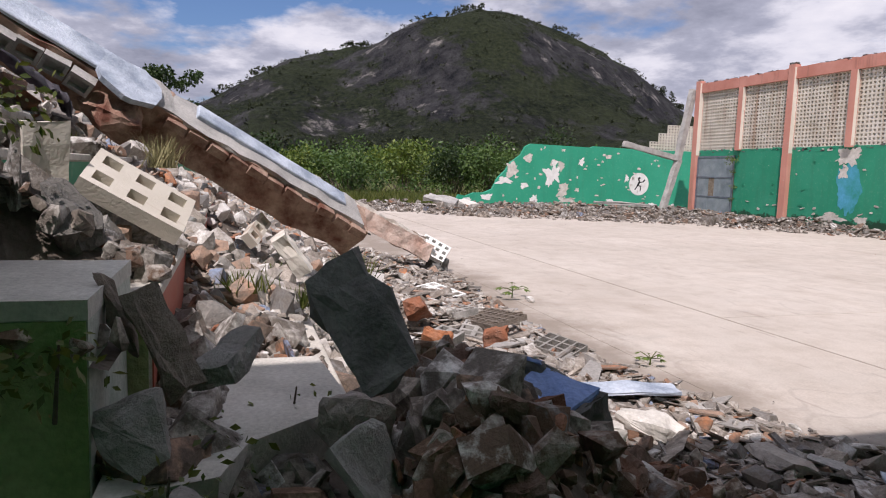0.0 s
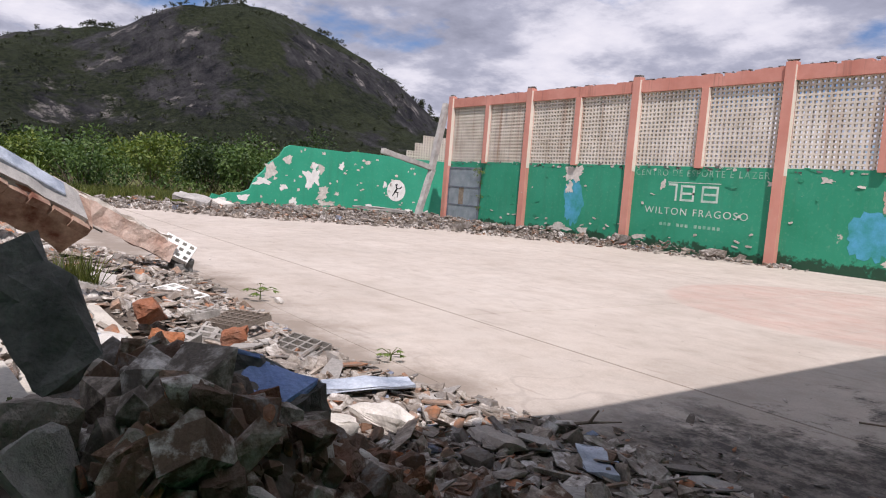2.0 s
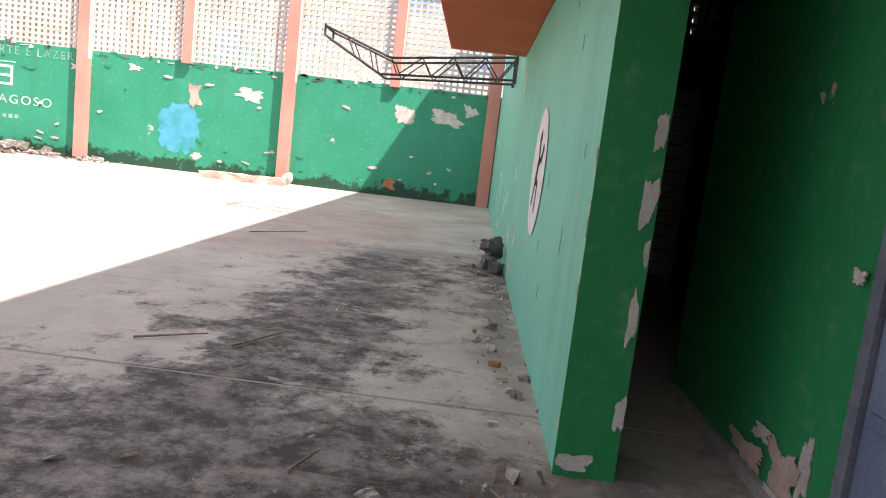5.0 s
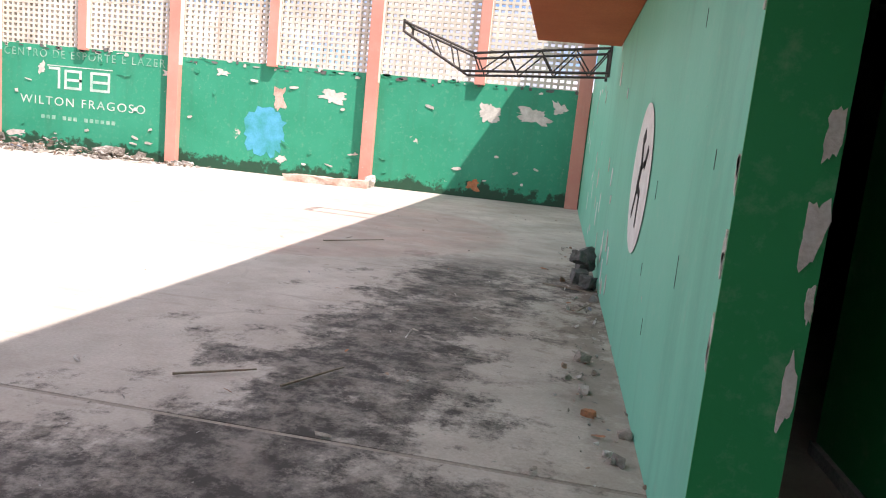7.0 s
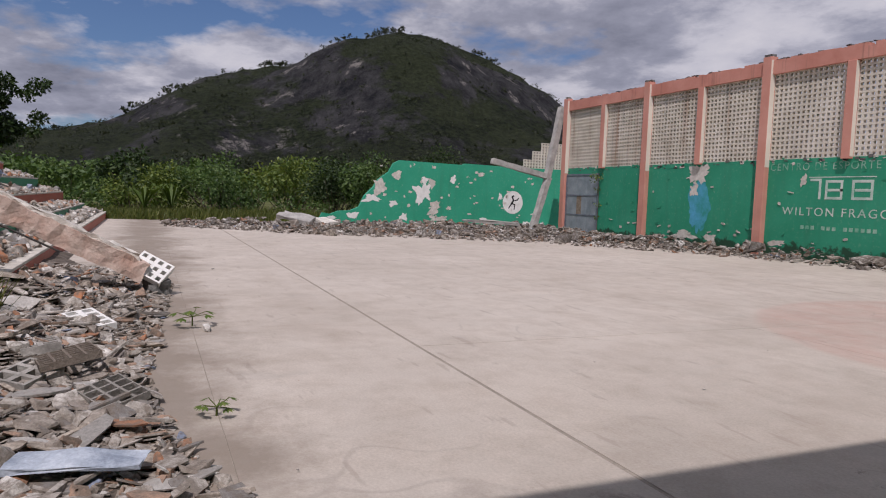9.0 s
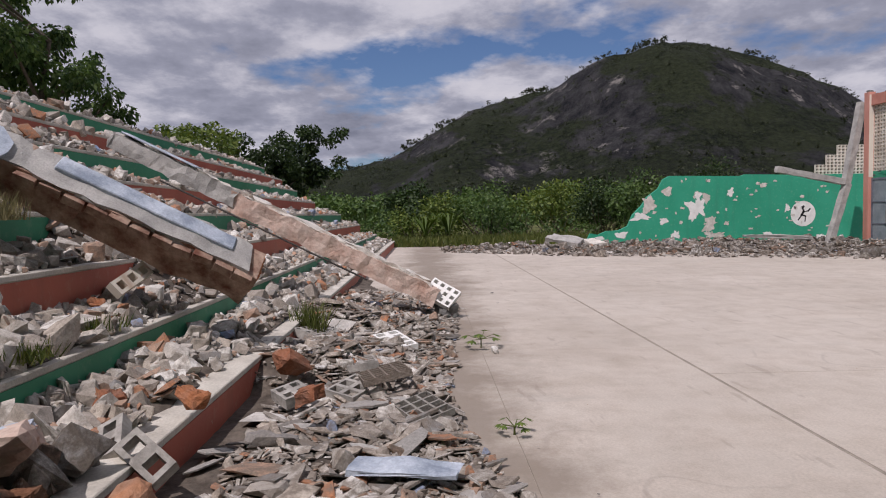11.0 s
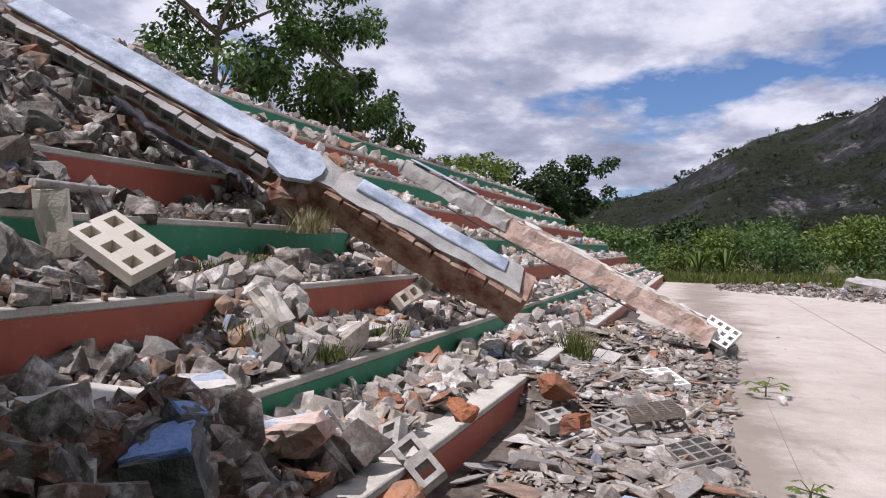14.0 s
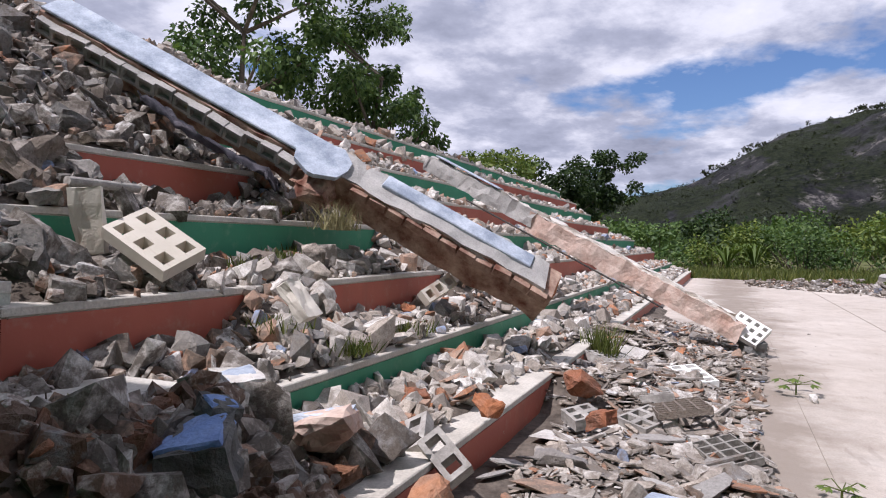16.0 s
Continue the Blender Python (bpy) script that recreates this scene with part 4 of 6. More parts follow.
chords += [((a[0], 13.5, a[2]), (b[0], 13.5, b[2])) for a, b in chords]
chords += [((-3.32, 12.84, z), (-3.32, 13.5, z)) for z in (3.12, 3.27)] + [((-0.02, 12.84, z), (-0.02, 13.5, z)) for z in (2.72, 3.10)]
for a, b in chords:
    part("chord", tube(bmesh.new(), a, b, 0.022, None, 6), M_STEEL, hoop)
for y in (12.84, 13.5):
    up = [Vector((-0.02, y, 3.10)).lerp(Vector((-2.15, y, 2.86)), i / 4) for i in range(5)]
    lo = [Vector((-0.02, y, 2.72)).lerp(Vector((-2.31, y, 2.57)), (i + 0.5) / 4) for i in range(4)]
    for i in range(4):
        part("brace", tube(bmesh.new(), up[i], lo[i], 0.013, None, 6), M_STEEL, hoop)
        part("brace", tube(bmesh.new(), lo[i], up[i + 1], 0.013, None, 6), M_STEEL, hoop)
    for i in (0.33, 0.66):
        part("brace", tube(bmesh.new(), Vector((-2.15, y, 2.86)).lerp(Vector((-3.32, y, 3.27)), i), Vector((-2.31, y, 2.57)).lerp(Vector((-3.32, y, 3.12)), i - 0.2), 0.013, None, 6), M_STEEL, hoop)

lay(Matrix.Translation((-0.49, 0.24, 0.08)) @ Matrix.Scale(0.85, 4), hoop)

# ---- bleachers ----
stand = holder("bleachers", "concrete spectator steps with red and green painted risers, strewn with rubble", "bleachers", kind="structure")
for k in range(STEPS):
    y, z = STEP_Y - TREAD * k + (FIRST_OUT if k == 0 else 0), step_z(k)
    back = STEP_Y - TREAD * (k + 1) - 0.04 if k < STEPS - 1 else y - 2.4
    near = {1: -3.0, 2: -3.05}.get(k, STEP_NEAR)
    st = part("step", box(bmesh.new(), STEP_FAR[k], near, back, y, max(-0.1, z - RISE - 0.3) if k else -0.1, z - 0.045), M_TREAD, stand)
    part("nosing", box(bmesh.new(), STEP_FAR[k] - 0.006, near + 0.006, back + 0.02, y + 0.012, z - 0.045, z), M_TREAD, st, "worn cement tread", 0.006)
    part("riser", box(bmesh.new(), STEP_FAR[k] + 0.01, near - 0.002, y, y + 0.006, max(0, z - RISE), z - 0.05), M_RISER_GREEN if k % 2 else M_RISER_RED, st,
         "green painted riser" if k % 2 else "red painted riser")
    part("step_end", box(bmesh.new(), near, near + 0.006, back + 0.05, y - 0.01, max(0, z - RISE), z - 0.05), M_MOSSY if k == 2 else M_TREAD, st)
END_NEAR = -2.45
end_block = part("end_block", box(bmesh.new(), -3.15, END_NEAR - 0.006, -1.72, -1.12, -0.05, 1.092), M_TREAD, stand)
part("cracked_tread", craggy(box(bmesh.new(), -3.15, END_NEAR, -1.72, -1.11, 1.092, 1.14), (0.6, 0.6, 0.05), 3, 4, 0.006), M_PALECEM, end_block, "worn pale cement tread")
part("end_riser", craggy(box(bmesh.new(), -3.15, END_NEAR - 0.006, -1.12, -1.112, 0, 1.092), (0.6, 0.1, 1.0), 5, 4, 0.004), M_RISEREND, end_block, "riser with the green paint worn grey")
part("end_face", box(bmesh.new(), END_NEAR - 0.006, END_NEAR, -1.72, -1.116, 0, 1.09), M_MOSSY, end_block, "mossy green step end")
bm = bmesh.new()
brk = [(-3.5, -0.47), (-2.895, -0.42), (-2.76, -0.60), (-2.63, -0.755), (-2.43, -0.826), (-2.35, -1.10), (-3.5, -1.08)]
up_ring = [bm.verts.new((x, y, STEP_Z + RISE + 0.115)) for x, y in brk]
low_ring = [bm.verts.new((x - 0.02, y - 0.01, STEP_Z + RISE - 0.04)) for x, y in brk]
bm.faces.new(up_ring)
bm.faces.new(low_ring[::-1])
for i in range(len(brk)):
    j = (i + 1) % len(brk)
    bm.faces.new((up_ring[i], low_ring[i], low_ring[j], up_ring[j]))
part("broken_tread", craggy(bm, (0.8, 0.8, 0.13), 7, 3, 0.006), M_PALECEM, stand, "pale cement tread broken off slantwise")
solid("bleacher_core", box(bmesh.new(), -24.0, STEP_NEAR - 0.02, -7.2, -4.9, -0.1, 3.1), M_PLASTER, "solid masonry under the highest steps", "wall", "structure")

# ---- loose rubble ----
R = random.Random(77)
PROTO = {}
for i in range(7):
    PROTO["lump%d" % i] = arrays(hull_bm(R, (1.0, R.uniform(0.6, 0.95), R.uniform(0.45, 0.8)), 11, 0.55))
for i in range(4):
    PROTO["slab%d" % i] = arrays(hull_bm(R, (1.0, R.uniform(0.5, 0.9), R.uniform(0.12, 0.22)), 9, 0.42))
for i in range(5):
    PROTO["shard%d" % i] = arrays(outline_bm(R, 1.0, R.uniform(0.16, 0.5), 0.04, 7))
for i in range(3):
    PROTO["stick%d" % i] = arrays(hull_bm(R, (1.0, 0.09, 0.07), 4))
LUMPS = [k for k in PROTO if k.startswith("lump")]
SLABS = [k for k in PROTO if k.startswith("slab")]
SHARDS = [k for k in PROTO if k.startswith("shard")]
STICKS = [k for k in PROTO if k.startswith("stick")]


def rough(x, y, s=1.0):
    return 0.5 + 0.5 * noise.noise(Vector((x * s, y * s, 3.7)))


def apron_edge(x):
    return float(np.interp(x, [-28, -15, -12.5, -11.2, -8, -6, -4.6, -3.5, -2.2, -1.3, -0.9], [0.45, 0.7, 1.5, 2.15, 1.95, 1.85, 2.1, 2.5, 2.5, 2.2, 1.5]))


def mound(x, y):
    return 0.46 * math.exp(-((x + 2.75) / 0.75) ** 2 - ((y - 0.1) / 0.8) ** 2) + 0.28 * math.exp(-((x + 2.4) / 0.33) ** 2 - ((y + 0.15) / 0.3) ** 2) + 0.32 * math.exp(-((x + 3.25) / 0.45) ** 2 - ((y + 0.10) / 0.24) ** 2)


# stretches of each riser that stay free of rubble
BARE = [[(-6.6, -3.9)], [(-8.27, -4.06)], [(-4.5, -2.4), (-7.77, -5.44)], [(-7.68, -3.5)], [(-6.28, -4.39)], [(-6.93, -6.14)], [(-9.0, -7.0)], []]


def bare(k, x):
    if k >= len(BARE):
        return 0.0
    return max([max(0.0, min(1.0, 0.5 + min(x - a, b - x) / 0.3)) for a, b in BARE[k]] + [0.0])


def swept(x, y):
    """The bare concrete on the broken near ends of two steps."""
    k = int((STEP_Y - y) / TREAD)
    return (k == 1 and -3.6 < x < -2.4 and (STEP_Y - y) / TREAD - k < 0.75) or (k == 2 and x > -3.3 and (STEP_Y - y) / TREAD - k < 0.85)


def surface(x, y):
    """Height of the loose rubble's surface over the court and the bleachers."""
    if y > STEP_Y or x > STEP_NEAR:
        e = apron_edge(x)
        t = max(0.0, min(1.0, (y - STEP_Y) / (e - STEP_Y))) if e > STEP_Y else 1.0
        h = (0.02 + 0.26 * rough(x, y, 0.8) * float(np.interp(x, [-16, -9, -6.9, -6.4, -4.2, -3.8, -2], [0.5, 1.7, 1.6, 0.05, 0.05, 0.5, 0.9]))) * (1 - t) ** 0.8
        if x > STEP_NEAR:
            h *= max(0.12, min(1.0, (-0.9 - x) / 1.2))
            if y < STEP_Y:
                h += 0.30 * max(0.0, min(1.0, (-1.5 - x) / 0.9)) * rough(x, y, 1.4)
        return h + mound(x, y) * (1 if x < -2.2 else max(0.0, (-1.35 - x) / 0.85))
    k = min(STEPS - 1, int((STEP_Y - y) / TREAD))
    u = min(1.0, (STEP_Y - TREAD * k - y) / TREAD)
    amt = 0.08 + 1.05 * rough(x + 9 * k, k * 5.3, 0.6) ** 1.5 + float(np.interp(x, [-13, -11, -9, -7, -2], [0.0, 0.3, 0.3, 0.0, 0.0]))
    if x < -12 or k == STEPS - 1:
        amt *= 0.5
    if x > -9.0:
        amt = amt * 0.35 + 0.22 + (1 - bare(k + 1, x)) * (0.62 + 0.3 * rough(x, k * 3.1, 1.1)) * min(1.0, max(0.0, (x + 9.0) / 1.0))
    if swept(x, y):
        return step_z(k) - 0.03
    if k == 1 and x > -2.95:
        amt *= 0.4
    if k == 0:
        return max(step_z(0) - 0.02 + 0.13 * rough(x, y, 2.3) + 0.05 * u, mound(x, y) + 0.1)
    return max(step_z(k) + amt * (0.02 + 0.38 * u ** 1.2), mound(x, y) + 0.1)


def bed(name, x0, x1, y0, y1, dx, dy, label):
    nx, ny = int((x1 - x0) / dx), int((y1 - y0) / dy)
    vs = []
    for j in range(ny + 1):
        for i in range(nx + 1):
            x, y = x0 + (x1 - x0) * i / nx, y0 + (y1 - y0) * j / ny
            inside = y < apron_edge(x) and (x < -1.0)
            vs.append((x, y, surface(x, y) + 0.03 * (rough(x, y, 7) - 0.65) if inside else -0.03))
    fs = [(j * (nx + 1) + i, j * (nx + 1) + i + 1, (j + 1) * (nx + 1) + i + 1, (j + 1) * (nx + 1) + i) for j in range(ny) for i in range(nx)]
    tagged(new(name, merged(name, vs, fs, M_GAP_DIRT)), label, "rubble", "", "stuff")


bed("rubble_bed", -16.0, -0.9, 0.30, 2.6, 0.10, 0.08, "crushed mortar and earth under the loose rubble")
bed("mortar_bed", -2.44, -0.9, -2.6, 0.30, 0.08, 0.08, "crushed mortar beside the end of the steps")
for k in range(STEPS):
    y = STEP_Y - TREAD * k
    n = 120
    vs, fs = [], []
    for i in range(n + 1):
        x = STEP_NEAR + 0.0 + (STEP_FAR[k] + 0.3 - STEP_NEAR) * i / n
        for j in range(6):
            yy = y - 0.03 - (TREAD - 0.035) * j / 5
            vs.append((x, yy, surface(x, yy) - 0.015 + 0.03 * (rough(x, yy, 6) - 0.5) - (0.03 if j == 0 else 0)))
    for i in range(n):
        for j in range(5):
            a = i * 6 + j
            fs.append((a, a + 1, a + 7, a + 6))
    tagged(new("mortar_bed", merged("mortar_bed", vs, fs, M_GAP_DIRT)), "crushed mortar lying on a concrete step", "rubble", "", "stuff")


def near_path(x, y):
    return -1.75 < x < 0.3 and -1.6 < y < 2.4


def scatter(n, pick, kinds, sizes, flat, seed, lift=0.25):
    rg = random.Random(seed)
    out = []
    for _ in range(n):
        x, y = pick(rg)
        if -6.5 < x < -3.9 and STEP_Y - 0.05 < y < STEP_Y + 0.40:
            continue
        s = sizes(rg)
        if swept(x, y) and rg.random() < 0.93:
            continue
        if near_path(x, y):
            s = min(s, 0.16)
        z = surface(x, y)
        out.append((rg.choice(kinds), spin(rg, x, y, z + s * lift * rg.uniform(-0.1, 0.8), s, flat)))
    return out


def on_step(rg, near=True):
    k = min(STEPS - 1, int(STEPS * rg.random() ** 1.1))
    span = STEP_NEAR - STEP_FAR[k] - 0.4
    x = STEP_NEAR - 0.1 - span * rg.random() ** (2.2 if near else 1.0)
    u = min(0.97, max(0.04, rg.betavariate(1.5, 1.15)))
    return x, STEP_Y - TREAD * (k + u)


def on_apron(rg):
    while True:
        x = -1.2 - 12.0 * rg.random() ** 1.15
        y = STEP_Y + (apron_edge(x) + 0.12 - STEP_Y) * rg.random() ** 0.8
        return x, y


def on_mound(rg):
    while True:
        x, y = rg.gauss(-2.6, 0.75), rg.gauss(0.0, 0.75)
        if -3.9 < x < -1.25 and -1.9 < y < 1.6:
            return x, y


MIX = LUMPS * 3 + SLABS * 2
step_pieces = scatter(24000, on_step, MIX, lambda r: min(0.28, 0.03 + r.expovariate(19)), 0.9, 1)
step_pieces += scatter(2600, lambda r: on_step(r, False), MIX, lambda r: min(0.3, 0.07 + r.expovariate(16)), 0.7, 2)


def shaded_weathered(x, y):
    """Where rubble is dark: painted shade at the step ends, weathering on upper steps."""
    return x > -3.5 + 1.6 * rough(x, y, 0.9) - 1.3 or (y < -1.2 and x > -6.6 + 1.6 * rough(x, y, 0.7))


shaded_old_pieces = [p for p in step_pieces if shaded_weathered(p[1].translation.x, p[1].translation.y)]
step_pieces = [p for p in step_pieces if not shaded_weathered(p[1].translation.x, p[1].translation.y)]
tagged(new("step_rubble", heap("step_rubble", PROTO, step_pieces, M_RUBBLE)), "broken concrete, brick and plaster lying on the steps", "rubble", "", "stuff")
tagged(new("old_rubble", heap("old_rubble", PROTO, shaded_old_pieces, M_RUBBLE_OLD_SHADED)), "dirty weathered masonry on the near step ends, with shade in its colour", "rubble", "", "stuff")
apron_pieces = scatter(7500, on_apron, SHARDS * 6 + SLABS, lambda r: min(0.34, 0.035 + r.expovariate(15)), 0.25, 3, 0.2)
apron_pieces += scatter(5000, on_apron, LUMPS + SLABS, lambda r: min(0.17, 0.02 + r.expovariate(30)), 0.6, 4)
apron_pieces += scatter(220, on_apron, STICKS, lambda r: r.uniform(0.12, 0.42), 0.2, 5)
tagged(new("floor_rubble", heap("floor_rubble", PROTO, apron_pieces, M_RUBBLE_DUST)), "broken roof sheet and masonry heaped along the court", "rubble", "", "stuff")
mound_pieces = scatter(3200, on_mound, MIX, lambda r: min(0.2, 0.025 + r.expovariate(24)), 0.9, 6)
tagged(new("mound_rubble", heap("mound_rubble", PROTO, mound_pieces, M_RUBBLE_EARTH)), "dusty mound of smashed masonry at the foot of the steps", "rubble", "", "stuff")


def litter(name, n, pick, kinds, sizes, seed, label, mat, zmax):
    rg = random.Random(seed)
    out = []
    for _ in range(n):
        x, y, h = pick(rg)
        s = sizes(rg)
        out.append((rg.choice(kinds), spin(rg, x, y, max(0.015, h * rg.random() * zmax), s, 0.3)))
    return tagged(new(name, heap(name, PROTO, out, mat)), label, "rubble", "", "stuff")


def far_edge(y):
    """West limit of the clean floor: rubble lies beyond it."""
    return float(np.interp(y, [1.5, 3, 7.5, 12, 15.5, 18.5, 19.8, 20.6], [-31.5, -30.0, -26.2, -24.5, -22.5, -18.5, -13.0, -11.0]))


def by_walls(rg):
    while True:
        x, y = rg.uniform(-34.2, -11.0), rg.uniform(2.2, 21.1)
        d = far_edge(y) - x
        if d > 0 and rg.random() < 0.25 + 0.12 * d:
            return x, y, min(1.0, 0.15 + d * 0.16) * rough(x, y, 0.7)


wall_rubble = litter("wall_rubble", 8000, by_walls, SHARDS * 5 + SLABS * 2 + LUMPS, lambda r: min(0.6, 0.08 + r.expovariate(9)), 12, "broken roof sheets and masonry fallen along the walls", M_RUBBLE_OLD_SHADED, 0.5)
lay(FAR, wall_rubble)
litter("floor_flakes", 2200, lambda r: (r.uniform(-3.4, 0.35), r.gauss(2.3, 0.36), 0.1), SHARDS * 5 + STICKS, lambda r: min(0.2, 0.02 + r.expovariate(26)), 13, "splinters of roof sheet and wood on the floor", M_RUBBLE_OLD_SHADED, 0.2)
litter("floor_crumbs", 420, lambda r: (r.uniform(-3.8, -0.05), 2.6 + 13 * r.random() ** 1.7, 0.05), SHARDS * 3 + STICKS, lambda r: min(0.14, 0.01 + r.expovariate(50)), 14, "crumbs and splinters scattered on the court floor", M_RUBBLE, 0.2)
litter("foot_crumbs", 300, lambda r: (r.gauss(-0.63, 0.1), r.uniform(3.3, 11.5), 0.05), SHARDS * 2 + LUMPS, lambda r: min(0.1, 0.012 + r.expovariate(45)), 15, "crumbs of plaster along the foot of the wall", M_RUBBLE, 0.3)
litter("court_crumbs", 160, lambda r: (r.uniform(-24, -4), r.uniform(2.2, 20), 0.02), SHARDS, lambda r: min(0.08, 0.01 + r.expovariate(60)), 16, "small stones lying about the open court", M_RUBBLE, 0.1)

# pieces that can be told apart, nearest to the walked line
PIECES = {}
RP = random.Random(101)
for nm, dims in (("concrete_chunk", (0.30, 0.25, 0.18)), ("concrete_slab_piece", (0.44, 0.32, 0.09)), ("dark_concrete_chunk", (0.34, 0.26, 0.2)), ("dark_slab_piece", (0.5, 0.26, 0.07)), ("brick_fragment", (0.20, 0.12, 0.10)), ("roof_sheet_piece", (0.42, 0.2, 0.016))):
    mt = {"concrete_chunk": M_CHUNK, "concrete_slab_piece": M_CHUNK, "dark_concrete_chunk": M_DARKCHUNK, "dark_slab_piece": M_DARKCHUNK, "brick_fragment": M_CLAY, "roof_sheet_piece": M_SHARD}[nm]
    PIECES[nm] = []
    for i in range(6):
        if nm == "roof_sheet_piece":
            b = outline_bm(RP, dims[0], dims[1], dims[2], 9)
        else:
            b = craggy(hull_bm(RP, [d * RP.uniform(0.8, 1.2) for d in dims], 13, 0.5), dims, i, 1)
        PIECES[nm].append(finish(b, nm, mt))
LABELS = {"concrete_chunk": "rough grey lump of broken concrete in the rubble", "concrete_slab_piece": "broken flat piece of grey concrete slab lying in rubble",
          "dark_concrete_chunk": "weathered lump of broken concrete on the steps, darkened partly for shade", "dark_slab_piece": "flat weathered slab piece on the steps, darkened partly for shade",
          "brick_fragment": "broken orange clay brick lying in the rubble", "roof_sheet_piece": "thin grey shard of broken roof sheet"}


def piece(nm, m, label=""):
    ob = new(nm, RP.choice(PIECES[nm]))
    ob.matrix_world = m
    return tagged(ob, label or LABELS[nm], {"brick_fragment": "brick", "roof_sheet_piece": "roof sheet"}.get(nm, "rubble"), "rubble by the steps")


for _ in range(60):
    x, y = on_mound(RP)
    s = RP.uniform(0.3, 0.6) if not near_path(x, y) else 0.35
    if swept(x, y):
        continue
    nm = RP.choice(["concrete_chunk", "brick_fragment", "brick_fragment"])
    piece(nm, spin(RP, x, y, surface(x, y) + 0.03, s, 0.7))
for _ in range(95):
    k = RP.randrange(1, 7)
    x = STEP_NEAR - 0.2 - 5.5 * RP.random() ** 1.3
    y = STEP_Y - TREAD * (k + RP.uniform(0.2, 0.95))
    if swept(x, y):
        continue
    nm = RP.choice(["concrete_chunk", "concrete_chunk", "concrete_slab_piece", "brick_fragment"])
    if shaded_weathered(x, y):
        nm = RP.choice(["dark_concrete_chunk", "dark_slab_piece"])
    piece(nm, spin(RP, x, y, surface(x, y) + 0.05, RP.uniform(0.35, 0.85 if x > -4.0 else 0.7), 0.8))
for _ in range(85):
    x, y = on_apron(RP)
    if x < -9 or near_path(x, y):
        continue
    piece(RP.choice(["roof_sheet_piece", "roof_sheet_piece", "roof_sheet_piece", "concrete_slab_piece"]), spin(RP, x, y, surface(x, y) + 0.03, RP.uniform(0.4, 0.9), 0.2))

# ---- large named pieces ----
RB = random.Random(55)


def lump(name, size, m, mat, label, category="rubble", n=15, chip=0.42, cap=None, caplabel=""):
    """A big broken piece; cap: a painted skin left on its upper face."""
    ob = solid(name, craggy(hull_bm(RB, size, n, chip), size, RB.random() * 50, 3, 0.07), mat, label, category)
    ob.matrix_world = m
    if cap:
        q = part("painted_skin", craggy(hull_bm(RB, (size[0] * 0.9, size[1] * 0.9, size[2] * 0.3), 18, 0.35), size, RB.random() * 9, 2, 0.03), cap, ob, caplabel)
        q.location = (0, 0, size[2] * 0.36)
    return ob


m = beam_matrix((-2.86, -0.58, 1.18), (-2.52, -0.40, 0.84), (0.35, -0.55, 0.75))
big_slab = lump("concrete_slab", (0.50, 0.25, 0.12), pose(-0.02, 0.06, -0.01) @ m @ pose(0.22, 0.0, -0.05), M_DARKCON, "big dark broken concrete slab leaning on the rubble", "slab", 26, 0.42)
lay(Matrix.Translation((-0.116, -0.127, 0.233)) @ Matrix.Scale(0.84, 4), big_slab)
# slabs and boulders in M_DARKCHUNK have the building's shade in their colour
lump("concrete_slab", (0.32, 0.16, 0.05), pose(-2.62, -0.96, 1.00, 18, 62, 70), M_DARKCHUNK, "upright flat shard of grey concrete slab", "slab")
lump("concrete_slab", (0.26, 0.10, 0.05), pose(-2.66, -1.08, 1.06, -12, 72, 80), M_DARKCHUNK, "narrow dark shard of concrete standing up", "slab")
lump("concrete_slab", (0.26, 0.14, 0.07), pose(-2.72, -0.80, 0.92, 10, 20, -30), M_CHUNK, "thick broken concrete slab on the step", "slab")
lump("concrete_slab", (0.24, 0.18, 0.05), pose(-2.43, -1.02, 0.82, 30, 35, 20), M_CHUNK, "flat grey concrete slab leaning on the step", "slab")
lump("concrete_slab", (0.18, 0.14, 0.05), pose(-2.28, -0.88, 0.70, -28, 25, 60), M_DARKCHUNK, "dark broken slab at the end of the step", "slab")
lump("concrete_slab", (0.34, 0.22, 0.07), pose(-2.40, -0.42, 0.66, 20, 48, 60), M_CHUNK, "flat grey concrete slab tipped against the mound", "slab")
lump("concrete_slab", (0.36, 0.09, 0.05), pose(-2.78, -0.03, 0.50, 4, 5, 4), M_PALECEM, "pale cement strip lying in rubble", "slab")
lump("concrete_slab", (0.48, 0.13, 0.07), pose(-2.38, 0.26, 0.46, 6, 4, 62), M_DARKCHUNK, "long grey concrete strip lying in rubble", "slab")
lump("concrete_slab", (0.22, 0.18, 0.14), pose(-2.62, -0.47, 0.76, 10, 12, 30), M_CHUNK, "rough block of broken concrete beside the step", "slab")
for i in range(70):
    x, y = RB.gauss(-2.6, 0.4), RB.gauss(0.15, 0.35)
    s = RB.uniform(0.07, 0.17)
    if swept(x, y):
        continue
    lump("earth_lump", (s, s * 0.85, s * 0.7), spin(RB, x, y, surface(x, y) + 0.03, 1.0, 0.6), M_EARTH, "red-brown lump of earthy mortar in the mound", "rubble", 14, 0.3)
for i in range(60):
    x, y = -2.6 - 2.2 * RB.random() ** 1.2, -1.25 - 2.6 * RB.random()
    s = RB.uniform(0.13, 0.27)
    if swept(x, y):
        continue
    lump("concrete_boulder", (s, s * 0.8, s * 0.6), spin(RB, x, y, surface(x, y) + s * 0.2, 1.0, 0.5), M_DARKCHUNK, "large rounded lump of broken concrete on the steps")
